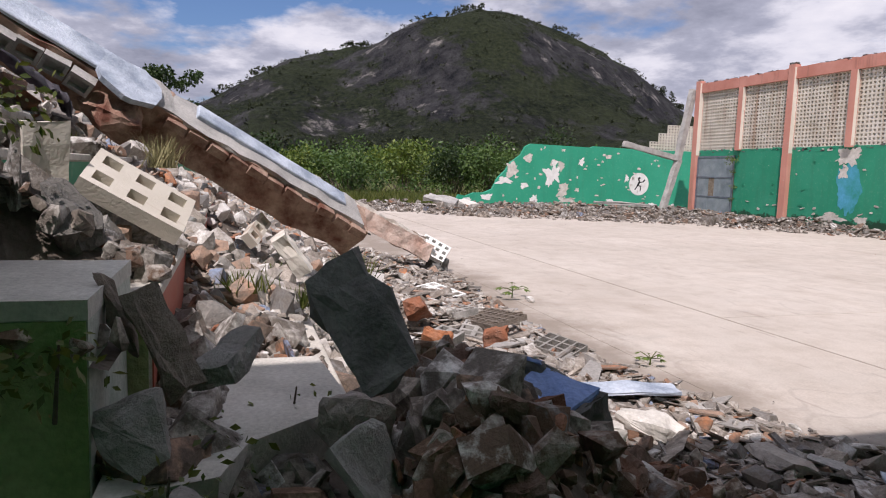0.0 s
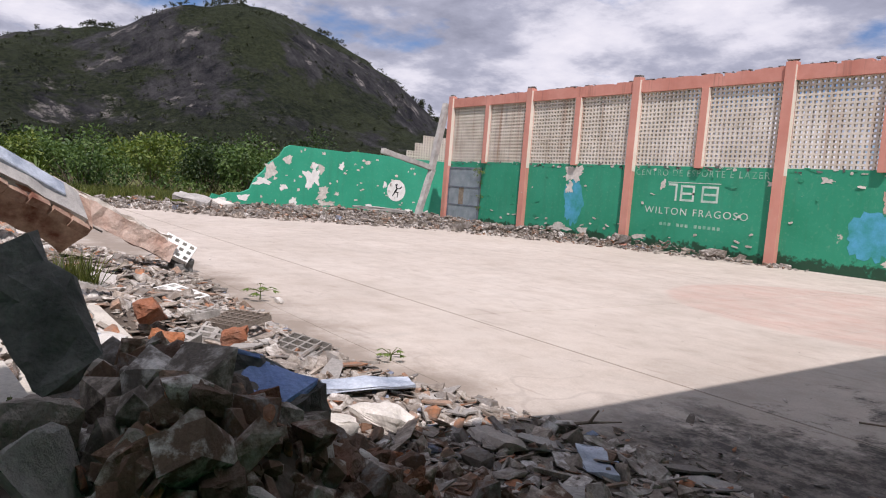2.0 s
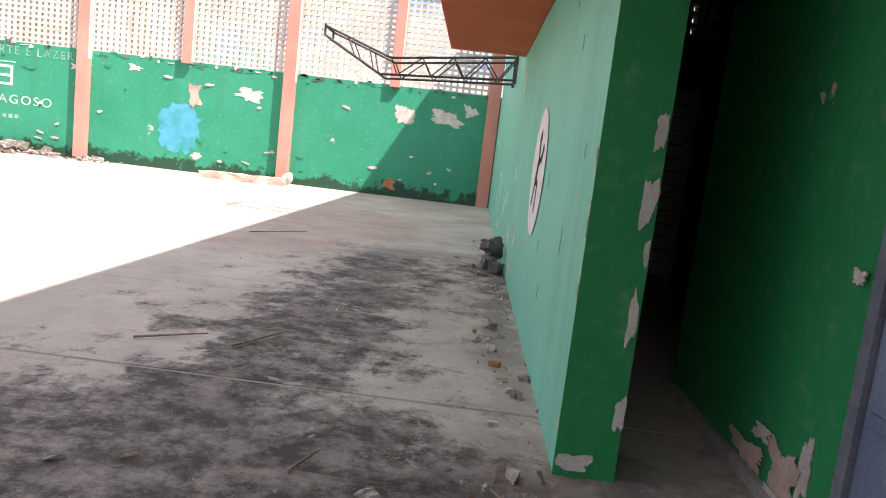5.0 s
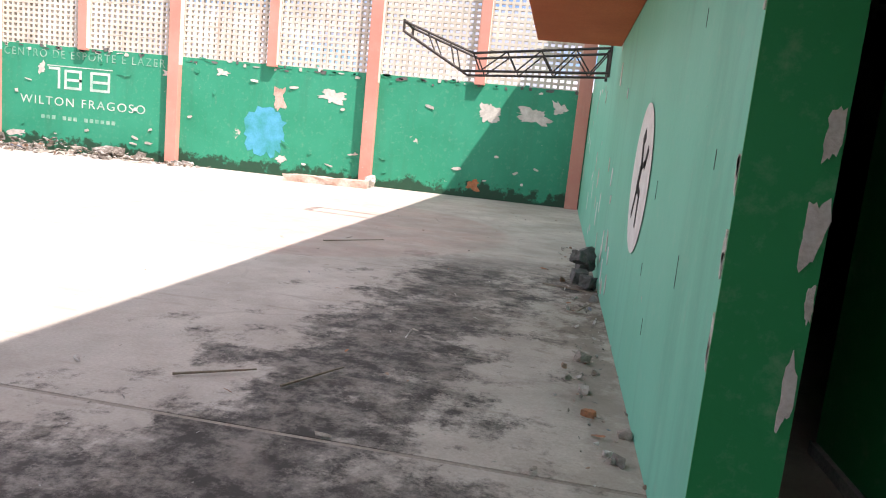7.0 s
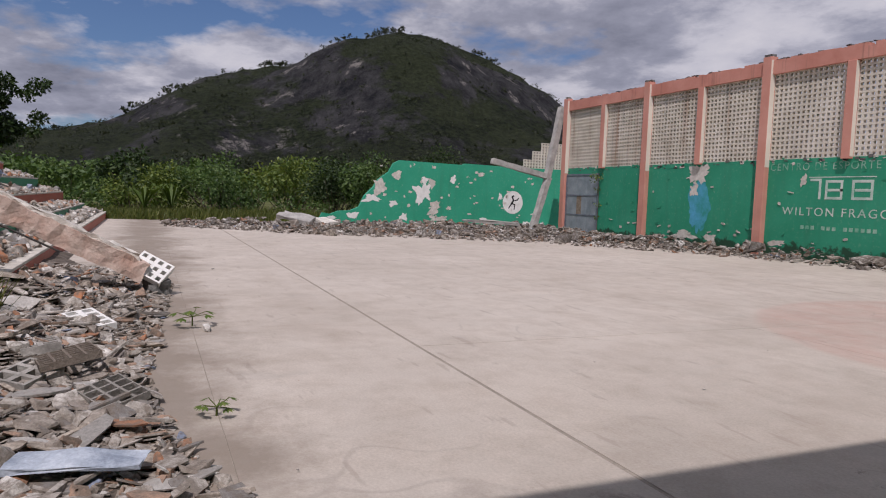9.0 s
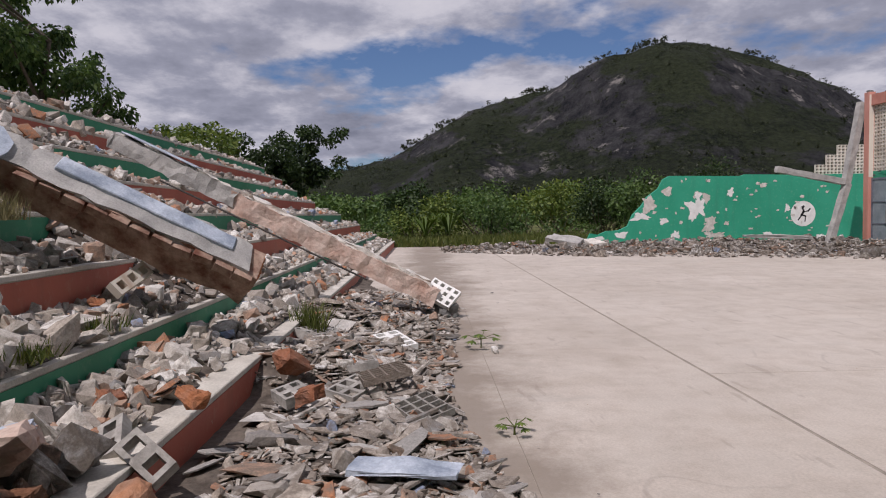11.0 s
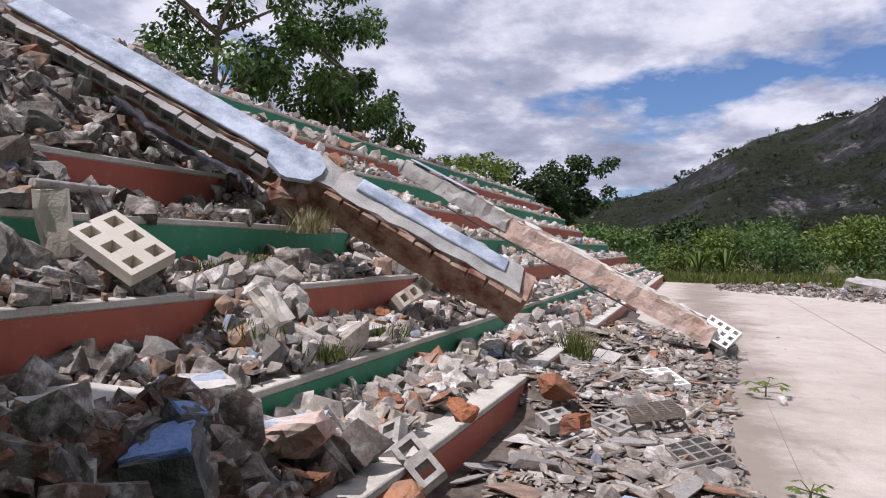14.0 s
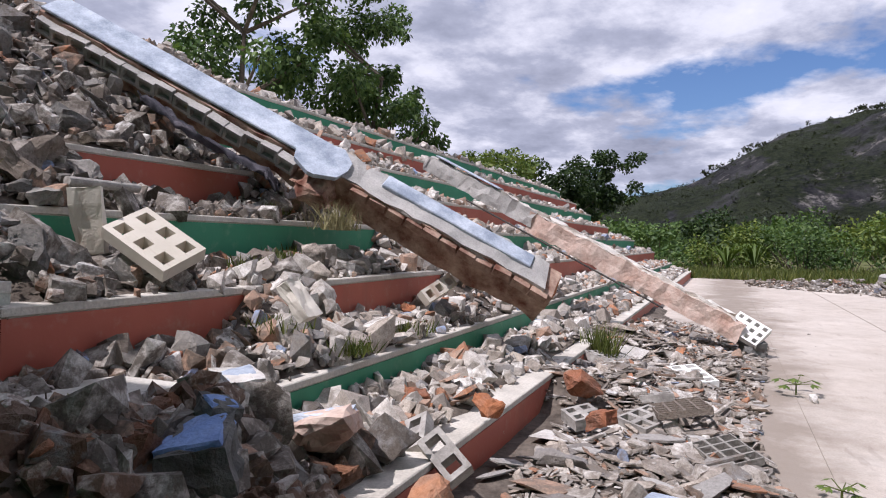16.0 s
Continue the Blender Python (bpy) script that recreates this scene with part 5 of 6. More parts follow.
lump("blue_painted_stone", (0.30, 0.24, 0.17), pose(-2.78, 0.25, 0.68, 10, 8, 35), M_DARKCON, "lump of masonry with chalky blue paint", "rubble", 18, 0.2, M_STEELBLUE, "chalky blue paint")
lump("blue_painted_stone", (0.15, 0.12, 0.08), pose(-2.93, 0.19, 0.78, -15, 10, 60), M_DARKCON, "small lump of masonry with blue paint", "rubble", 12, 0.2, M_STEELBLUE, "chalky blue paint")
for x, y, z, s in ((-3.0, -0.1, 0.66, 0.13), (-2.55, 0.32, 0.52, 0.12), (-2.72, -0.15, 0.62, 0.1), (-3.3, 0.12, 0.5, 0.12), (-2.35, 0.15, 0.5, 0.13)):
    lump("blue_painted_stone", (s, s * 0.8, s * 0.5), pose(x, y, z, RB.uniform(-40, 40), RB.uniform(-30, 30), RB.uniform(0, 180)), M_CHUNK, "small stone with a blue painted face", "rubble", 10, 0.2, M_STEELBLUE, "chalky blue paint")
lump("painted_plaster_lump", (0.42, 0.34, 0.2), pose(-3.75, 0.10, 0.50, 8, -6, 20), M_SALMONCON, "thick lump of masonry with pale blue face", "rubble", 16, 0.45, M_PALEBLUE, "pale blue paint")
lump("painted_plaster_lump", (0.30, 0.2, 0.08), pose(-3.55, -0.22, 0.72, 6, 4, 50), M_CHUNK, "piece of plaster with pale blue face", "rubble", 12, 0.2, M_PALEBLUE, "pale blue paint")
for x, y, z, s in ((-5.0, -0.02, 0.38, 0.26), (-5.25, 0.05, 0.35, 0.2), (-4.7, 0.16, 0.3, 0.22), (-3.74, 0.61, 0.26, 0.34), (-6.47, 0.74, 0.25, 0.42), (-4.94, 0.46, 0.40, 0.3), (-5.4, 1.05, 0.28, 0.3), (-2.5, 0.6, 0.33, 0.24), (-2.9, 0.42, 0.45, 0.2), (-3.2, 1.0, 0.2, 0.2)):
    s *= 0.75
    lump("brick_lump", (s, s * 0.62, s * 0.5), pose(x, y, z, RB.uniform(-30, 30), RB.uniform(-30, 30), RB.uniform(0, 180)), M_CLAY, "chunk of orange clay brickwork in the rubble", "brick", 16, 0.45)
lump("pale_plank", (0.62, 0.2, 0.022), pose(-4.57, 1.68, 0.10, 4, -3, 72), M_PALEBLUE, "flat board painted pale blue lying on rubble", "board", 10, 0.1)
lump("pale_plank", (0.5, 0.17, 0.02), pose(-3.0, 2.15, 0.07, 5, 4, 140), M_PALEBLUE, "flat sheet with pale blue paint lying on rubble", "board", 10, 0.1)
lump("plaster_sheet", (0.34, 0.24, 0.10), pose(-3.90, 1.40, 0.13, 8, 5, 30), M_PLASTER, "crumpled white plaster sheet on the rubble", "plaster", 22, 0.3)
lump("plaster_sheet", (0.28, 0.18, 0.09), pose(-3.81, 1.02, 0.16, -6, 8, 80), M_PLASTER, "lump of white plaster on the rubble", "plaster", 22, 0.3)

# ---- fallen screen blocks ----


def fallen_block(nx, nz, m, label, pitch=0.115, bar=0.05):
    ob = solid("cobogo_block", cobogo_bm(nx, nz, pitch, pitch, 0.08, bar), {4: M_WHITE, 5: M_DIRTYBLOCK}.get(nx, M_COBOGO) if bar > 0.045 and nx != 2 else M_DIRTYBLOCK, label, "screen block", "", "fallen screen blocks")
    ob.matrix_world = m
    return ob


fallen_block(4, 3, pose(-10.38, 1.74, 0.36, -50, 26, 66), "white cement screen block propped on the beam end", 0.108, 0.05)
fallen_block(3, 2, beam_matrix((-4.02, -1.2, 1.35), (-4.12, -0.35, 0.85), (-0.85, 0.0, 0.45)) @ pose(-0.20, 0, -0.15), "broken cement screen block with square holes on the step", 0.152, 0.074)
fallen_block(4, 2, pose(-8.40, 1.22, 0.14, -84, 6, 25), "cement screen block lying flat in the rubble", 0.14, 0.05)
fallen_block(4, 2, pose(-7.2, 1.05, 0.13, -82, -5, 10), "grey cement screen block lying flat in the rubble", 0.13, 0.035)
fallen_block(4, 3, pose(-8.1, 0.75, 0.17, -76, 6, 160), "grey cement screen block lying in the rubble", 0.125, 0.035)
fallen_block(3, 2, pose(-6.1, 1.25, 0.07, -82, -6, 150), "dusty grey screen block half buried in shards", 0.13, 0.04)
fallen_block(2, 2, pose(-5.95, 0.68, 0.18, -80, 8, 40), "piece of cement screen block in the rubble", 0.11, 0.05)
fallen_block(2, 1, pose(-4.55, 0.12, 0.36, -60, 20, 20), "piece of white screen block in the rubble", 0.14, 0.07)
fallen_block(3, 1, pose(-6.55, -0.60, 0.82, -35, -22, 160), "cross-shaped piece of screen block on the step", 0.13, 0.06)
fallen_block(2, 1, pose(-4.26, 0.32, 0.34, -50, 30, 65), "broken end of a screen block in the rubble", 0.14, 0.06)
lump("cement_post", (0.40, 0.17, 0.06), pose(-3.89, -1.52, 1.42, 10, -80, 20), M_COBOGO, "upright pale cement block on the step", "block", 8, 0.1)
lump("cement_post", (0.26, 0.12, 0.08), pose(-4.42, -0.50, 1.00, 15, 55, 100), M_COBOGO, "pale cement block tipped on the steps", "block", 8, 0.1)
ob = solid("hollow_block", cobogo_bm(6, 4, 0.095, 0.095, 0.05, 0.016), M_DARKCHUNK, "thin-walled grey grid block lying in the rubble", "screen block", "", "fallen screen blocks")
ob.matrix_world = pose(-6.75, 1.2, 0.12, -80, -5, 12)
ob = solid("hollow_block", cobogo_bm(4, 3, 0.095, 0.095, 0.05, 0.016), M_DARKCHUNK, "thin-walled grey grid block tipped up in the rubble", "screen block", "", "fallen screen blocks")
ob.matrix_world = pose(-5.9, 1.55, 0.07, -78, 6, 30)

rag_bm = bmesh.new()
rag_rg = random.Random(12)
prev = None
RAG = [Vector(p) for p in ((-5.51, -2.78, 2.46), (-5.51, -2.5, 2.30), (-5.52, -2.28, 2.14), (-5.8, -2.06, 1.97), (-6.03, -1.92, 1.88), (-6.1, -1.86, 1.74))]
for i in range(26):
    u = i / 25 * (len(RAG) - 1)
    a = min(len(RAG) - 2, int(u))
    c = RAG[a].lerp(RAG[a + 1], u - a)
    w = 0.13 + 0.05 * math.sin(i * 0.9)
    row = [rag_bm.verts.new(c + Vector(((j / 8 - 0.5) * 2 * w, (j / 8 - 0.5) * w * 0.7, 0.035 * math.sin(j * 1.9 + i * 0.5) + 0.02 * rag_rg.uniform(-1, 1) + 0.03))) for j in range(9)]
    if prev:
        for j in range(8):
            rag_bm.faces.new((prev[j], prev[j + 1], row[j + 1], row[j]))
    prev = row
bmesh.ops.solidify(rag_bm, geom=list(rag_bm.faces), thickness=0.006)
solid("rag", rag_bm, M_RAG, "crumpled dark grey cloth draped down the steps", "cloth", smooth=True)
solid("pipe", tube(bmesh.new(), (-3.90, -1.70, 1.645), (-4.42, -1.71, 1.64), 0.028, None, 12), M_DIRTYBLOCK, "pale grey pipe lying on the rubble", "pipe")

# ---- fallen beams ----


def ragged_prism(length, w, h, seed, n=12, jitter=0.02):
    """A beam along x with worn, uneven faces; its top at z=0, its middle at y=0."""
    rg = random.Random(seed)
    bm = bmesh.new()
    prev = None
    for i in range(n + 1):
        x = length * i / n
        ring = [bm.verts.new((x + rg.uniform(-jitter, jitter) * 2, sy * (w / 2 + rg.uniform(-jitter, jitter)), z + rg.uniform(-jitter, jitter)))
                for sy, z in ((-1, 0), (-1, -h * 0.5), (-1, -h), (1, -h), (1, -h * 0.5), (1, 0))]
        if prev:
            for a in range(6):
                b = (a + 1) % 6
                bm.faces.new((prev[a], prev[b], ring[b], ring[a]))
        else:
            bm.faces.new(ring[::-1])
        prev = ring
    bm.faces.new(prev)
    return bm


def hollow_brick_mesh():
    bm = bmesh.new()
    box(bm, 0.0, 0.17, 0, 0.09, 0, 0.025)
    box(bm, 0.0, 0.17, 0, 0.09, 0.105, 0.13)
    box(bm, 0.0, 0.025, 0, 0.09, 0.025, 0.105)
    box(bm, 0.145, 0.17, 0, 0.09, 0.025, 0.105)
    box(bm, 0.025, 0.145, 0.05, 0.09, 0.025, 0.105)
    return finish(bm, "hollow_brick", M_CONCRETE)


HOLLOW = hollow_brick_mesh()
SOLID = finish(craggy(box(bmesh.new(), 0.0, 0.16, 0.02, 0.10, 0.09, 0.165), (0.16, 0.08, 0.075), 2, 1, 0.06), "brick", M_REDBODY)
UP1, LOW1 = Vector((-5.52, -3.87, 3.37)), Vector((-7.05, 0.36, 1.0))
m1 = beam_matrix(UP1, LOW1)
L1 = (LOW1 - UP1).length
beam1 = holder("fallen_beam", "long fallen roof beam, blue-painted top, hollow bricks along its side", "beam", m1 @ Matrix.Rotation(radians(38), 4, 'X'))
part("body", craggy(ragged_prism(L1, 0.33, 0.33, 4, 26, 0.018), (0.5, 0.33, 0.33), 5, 1, 0.03), M_REDBODY, beam1, "broken salmon-stained concrete body")
part("painted_top", box(box(bmesh.new(), 0, L1 * 0.56, -0.15, 0.15, 0.012, 0.045), L1 * 0.66, L1 * 0.95, -0.02, 0.15, 0.012, 0.055), M_PALEBLUE, beam1, "pale blue painted top skin", 0.008)
part("rough_top", ragged_prism(L1 * 0.42, 0.34, 0.05, 9, 14, 0.02), M_CONCRETE, beam1, "crumbled mortar crest").location = (L1 * 0.56, 0, 0.03)
for i in range(int(L1 / 0.175)):
    if i * 0.175 > L1 * 0.5 and i * 0.175 < L1 * 0.6:
        continue
    b = new("brick", HOLLOW if i * 0.175 < L1 * 0.55 else SOLID)
    b.parent = beam1
    b.matrix_local = pose(i * 0.175 + 0.01, -0.245 + RB.uniform(-0.015, 0.02), -0.17 + RB.uniform(-0.012, 0.012), RB.uniform(-4, 4), RB.uniform(-4, 4), RB.uniform(-4, 4))
lump_cap = part("capital", craggy(hull_bm(random.Random(6), (0.46, 0.56, 0.34), 22, 0.4), (0.46, 0.56, 0.34), 3, 3, 0.06), M_REDBODY, beam1, "broken joint block of the beam")
lump_cap.location = (L1 * 0.555, -0.14, -0.2)
part("joint_skin", craggy(outline_bm(random.Random(17), 0.52, 0.60, 0.045, 10, 0.22, 0.05), (0.5, 0.6, 0.05), 4, 3, 0.012), M_PALEBLUE, beam1, "pale blue painted face").location = (L1 * 0.555, -0.14, 0.045)
part("torn_brick", hull_bm(random.Random(8), (0.3, 0.3, 0.24), 14, 0.2), M_BRICK, beam1).location = (L1 - 0.1, 0.05, -0.14)

UP2, LOW2 = Vector((-10.16, -2.18, 2.51)), Vector((-10.42, 1.98, 0.40))
beam2 = holder("fallen_beam", "fallen concrete beam with crumbling salmon plaster, one end on the court", "beam", beam_matrix(UP2, LOW2))
L2 = (LOW2 - UP2).length
part("body", craggy(ragged_prism(L2 * 0.64, 0.26, 0.25, 14, 30, 0.014), (0.5, 0.3, 0.25), 8, 1, 0.035), M_SALMONCON, beam2).location = (L2 * 0.36, 0, 0)
part("upper_body", craggy(ragged_prism(L2 * 0.37, 0.27, 0.22, 15, 18, 0.014), (0.5, 0.3, 0.25), 9, 1, 0.035), M_CONCRETE, beam2).location = (0, 0, 0.03)
part("mortar_crest", craggy(ragged_prism(L2 * 0.95, 0.18, 0.06, 16, 40, 0.02), (0.4, 0.2, 0.07), 10, 1, 0.03), M_PLASTER, beam2, "crumbling mortar along the top").location = (0.1, 0.02, 0.045)
part("painted_skin", box(bmesh.new(), 0.1, L2 * 0.24, -0.12, 0.16, 0.065, 0.085), M_PALEBLUE, beam2, "pale blue paint", 0.005)
part("rebar", tube(bmesh.new(), (0.8, -0.17, -0.27), (L2 * 0.8, -0.17, -0.29), 0.012), M_STEEL, beam2)
lump("concrete_stub", (0.34, 0.3, 0.24), pose(-10.42, 2.08, 0.12, 6, 4, 30), M_DARKCON, "dark broken stub under the beam end", "rubble")

# ---- leaning frame by the gate, kerb piece, wall debris ----
lean = holder("leaning_post", "grey concrete post leaning in the corner with a broken arm", "post")
part("upper_shaft", ragged_prism(3.75, 0.30, 0.30, 21, 9, 0.015), M_CONCRETE, lean).matrix_world = beam_matrix((-31.55, 21.12, 6.35), (-31.45, 20.35, 2.7)) @ pose(0, 0, 0.15)
part("lower_shaft", ragged_prism(2.85, 0.30, 0.28, 22, 7, 0.015), M_CONCRETE, lean).matrix_world = beam_matrix((-31.45, 20.42, 2.75), (-31.3, 19.55, 0.05)) @ pose(0, 0, 0.15)
part("broken_arm", ragged_prism(3.35, 0.30, 0.26, 23, 8, 0.015), M_CONCRETE, lean).matrix_world = beam_matrix((-31.5, 17.25, 3.52), (-31.5, 20.6, 2.86)) @ pose(0, 0, 0.05)
lay(FAR, lump("concrete_slab", (3.2, 0.4, 0.18), pose(-31.5, 17.3, 0.42, 3, 2, 86), M_CONCRETE, "long grey concrete beam lying on the rubble", "beam", 8, 0.06))
lay(FAR, lump("concrete_slab", (1.5, 0.9, 0.2), pose(-31.0, 7.6, 0.45, 14, 10, 60), M_CONCRETE, "grey slab lying tilted on the rubble heap", "slab", 10, 0.1))
lay(FAR, lump("concrete_slab", (1.2, 0.8, 0.3), pose(-31.4, 9.0, 0.25, 5, 12, 20), M_PLASTER, "pale broken slab on the rubble heap", "slab", 12, 0.2))
kerb = solid("fallen_kerb", ragged_prism(2.35, 0.3, 0.2, 31, 10, 0.02), M_SALMONCON, "broken salmon-stained concrete kerb at the wall foot", "kerb")
kerb.matrix_world = beam_matrix((-8.15, 19.75, 0.2), (-5.75, 20.2, 0.2))
lay(FAR, kerb, lean)
lay(FAR, lump("concrete_stub", (0.3, 0.3, 0.35), pose(-5.9, 20.6, 0.17), M_PLASTER, "broken lump at the post foot", "rubble"))
for i in range(7):
    s = RB.uniform(0.09, 0.14)
    lump("dark_block", (s * 1.2, s, s), pose(-0.56 - RB.random() * 0.12, 8.4 + 0.55 * RB.random(), 0.08 + 0.10 * (i % 3), RB.uniform(-20, 20), RB.uniform(-20, 20), RB.uniform(0, 90)), M_DARKCON,
         "dark dirty block piled at the wall foot", "block", 12, 0.15)
for a, b in (((-2.75, 4.64, 0.012), (-2.4, 4.86, 0.02)), ((-2.2, 4.7, 0.015), (-2.0, 5.1, 0.02)), ((-0.7, 7.3, 0.01), (-0.55, 7.65, 0.03)), ((-1.0, 8.4, 0.01), (-0.55, 8.2, 0.02)), ((-3.6, 9.3, 0.01), (-3.0, 9.8, 0.03)), ((-1.5, 3.3, 0.012), (-1.42, 3.5, 0.02))):
    solid("wood_splinter", tube(bmesh.new(), a, b, 0.008, 0.005, 5), M_WOOD, "thin splinter of weathered wood on the floor", "stick", "", "floor splinters")
solid("dead_branch", tube(tube(tube(bmesh.new(), (-3.55, 2.40, 0.05), (-3.38, 2.52, 0.10), 0.012, 0.010, 6), (-3.38, 2.52, 0.10), (-3.30, 2.50, 0.20), 0.010, 0.006, 6), (-3.38, 2.52, 0.10), (-3.22, 2.62, 0.14), 0.009, 0.004, 6), M_WOOD, "dry crooked branch at the edge of the rubble", "branch")

# ---- plants ----


def leaf_quads(rg, centre, radius, n, size, droop=0.3, squash=1.0):
    """Leaf cards in a clump: pointed quads, fuller towards the clump's outside."""
    vs, fs = [], []
    for _ in range(n):
        d = Vector((rg.gauss(0, 1), rg.gauss(0, 1), rg.gauss(0, 1)))
        d.normalize()
        p = Vector(centre) + Vector((d.x, d.y, d.z * squash)) * radius * rg.random() ** 0.45
        a = (d + Vector((rg.gauss(0, 0.7), rg.gauss(0, 0.7), rg.gauss(0, 0.5) - droop))).normalized()
        b = a.cross(Vector((rg.gauss(0, 1), rg.gauss(0, 1), rg.gauss(0, 1)))).normalized()
        s = size * rg.uniform(0.6, 1.4)
        i = len(vs)
        vs += [p - a * s * 0.5, p + b * s * 0.26, p + a * s * 0.5 - Vector((0, 0, s * 0.1)), p - b * s * 0.26]
        fs.append((i, i + 1, i + 2, i + 3))
    return vs, fs


def crown(name, rg, lobes, n, size, mat, parent, droop=0.3, squash=0.8):
    vs, fs = [], []
    for c, r in lobes:
        v, f = leaf_quads(rg, c, r, max(20, int(n * r * r)), size, droop, squash)
        k = len(vs)
        vs += v
        fs += [tuple(i + k for i in q) for q in f]
    ob = new(name, merged(name, [tuple(v) for v in vs], fs, mat))
    ob.parent = parent
    return ob


def tree(p, height, spread, seed, mat, label, n=330, size=0.22, droop=0.3, lobes_n=16):
    rg = random.Random(seed)
    t = holder("tree", label, "tree", pose(*p), "trees behind the court")
    bm = bmesh.new()
    a = Vector((0, 0, -0.2))
    lean = Vector((rg.uniform(-0.15, 0.15), rg.uniform(-0.15, 0.15), 1))
    tips = []
    for i in range(4):
        b = a + lean * height * 0.16 + Vector((rg.uniform(-0.1, 0.1), rg.uniform(-0.1, 0.1), 0)) * height * 0.2
        tube(bm, a, b, 0.035 * height * 0.6 * (1 - i * 0.2), 0.035 * height * 0.6 * (0.8 - i * 0.2), 7)
        a = b
        for _ in range(4):
            an = rg.uniform(0, math.tau)
            e = a + Vector((math.cos(an), math.sin(an), rg.uniform(0.1, 0.9))) * spread * rg.uniform(0.35, 0.8)
            tube(bm, a, e, 0.012 * height * 0.5, 0.02, 5)
            tips.append(e)
    part("trunk", bm, M_TRUNK, t)
    lobes = [(e, rg.uniform(0.28, 0.5) * spread * 0.6) for e in tips] + [(Vector((rg.gauss(0, 0.4) * spread, rg.gauss(0, 0.4) * spread, height * rg.uniform(0.5, 0.98))), rg.uniform(0.25, 0.45) * spread * 0.6) for _ in range(lobes_n)]
    crown("crown", rg, lobes, n, size, mat, t, droop)
    return t


def bush(p, height, spread, seed, mat, label="dense green shrub at the edge of the court", n=210, size=0.2):
    rg = random.Random(seed)
    t = holder("bush", label, "bush", pose(*p), "shrubs beyond the court")
    bm = bmesh.new()
    lobes = []
    for _ in range(15):
        an, q = rg.uniform(0, math.tau), rg.random() ** 0.6
        e = Vector((math.cos(an) * spread * q, math.sin(an) * spread * q, height * rg.uniform(0.3, 0.85) * (1 - 0.35 * q)))
        tube(bm, (e.x * 0.2, e.y * 0.2, -0.15), e, 0.035, 0.012, 5)
        lobes.append((e, rg.uniform(0.16, 0.34) * height * 0.9))
    part("stem", bm, M_TRUNK, t)
    crown("leaves", rg, lobes, n, size, mat, t, 0.15, 0.9)
    return t


tree((-15.9, -6.9, 0.0), 8.6, 2.3, 1, M_LEAF_TREE, "tall leafy tree behind the top of the steps", 1300, 0.13, 0.7, 22)
tree((-17.9, -6.6, 0.0), 7.0, 1.7, 2, M_LEAF_TREE, "slender tree with drooping leaves behind the steps", 1400, 0.13, 1.1, 16)
tree((-12.9, -8.3, 0.0), 9.2, 2.4, 3, M_LEAF_TREE, "tall leafy tree behind the top of the steps", 1200, 0.13, 0.7, 22)
tree((-39.0, -4.4, 0.0), 6.2, 2.1, 4, M_LEAF_DARK, "dark round-crowned tree past the end of the steps", 620, 0.20, 0.2, 40)
tree((-36.0, -6.0, 0.0), 5.2, 2.2, 5, M_LEAF_DARK, "dark leafy tree past the end of the steps", 620, 0.2, 0.2, 34)
tree((-31.5, -7.6, 0.0), 5.3, 2.4, 6, M_LEAF, "bright green leafy tree behind the steps", 620, 0.19, 0.2, 34)
tree((-27.5, -7.6, 0.0), 4.7, 2.0, 7, M_LEAF, "bright green leafy tree behind the steps", 620, 0.18, 0.2, 28)
rg = random.Random(19)
for x, y, h, s in ((-33.5, -2.2, 2.4, 1.8), (-36.5, -1.0, 2.6, 2.2), (-38.5, 1.0, 3.0, 2.6), (-40.5, 3.2, 2.7, 2.3), (-39.5, 5.6, 3.0, 2.5), (-42, 7.6, 3.3, 2.7), (-40.0, 9.9, 3.1, 2.4), (-41.5, 12.2, 3.6, 2.7), (-40.0, 14.2, 3.7, 2.5),
                   (-42.5, 16.5, 4.2, 2.8), (-44, 19.2, 4.2, 2.8), (-46, 22.5, 4.2, 3.0), (-47, 2.0, 3.6, 3.0), (-48, 6.5, 4.0, 3.0), (-49, 11.0, 4.4, 3.2), (-52, 15.5, 4.8, 3.4), (-46, -2.5, 3.6, 2.8), (-54, 20.5, 5.0, 3.4), (-56, 8, 4.6, 3.6), (-57, 1, 4.4, 3.6), (-58, 14, 5.2, 3.6)):
    bush((x + rg.uniform(-0.5, 0.5), y + rg.uniform(-0.4, 0.4), -0.05), h * rg.choice((0.42, 0.55, 0.8, 1.2)), s * rg.uniform(0.5, 0.9), rg.random(), rg.choice((M_LEAF, M_LEAF_TREE, M_LEAF_TREE, M_LEAF_DARK)), n=260 if x > -46 else 150, size=0.18 if x > -46 else 0.28)
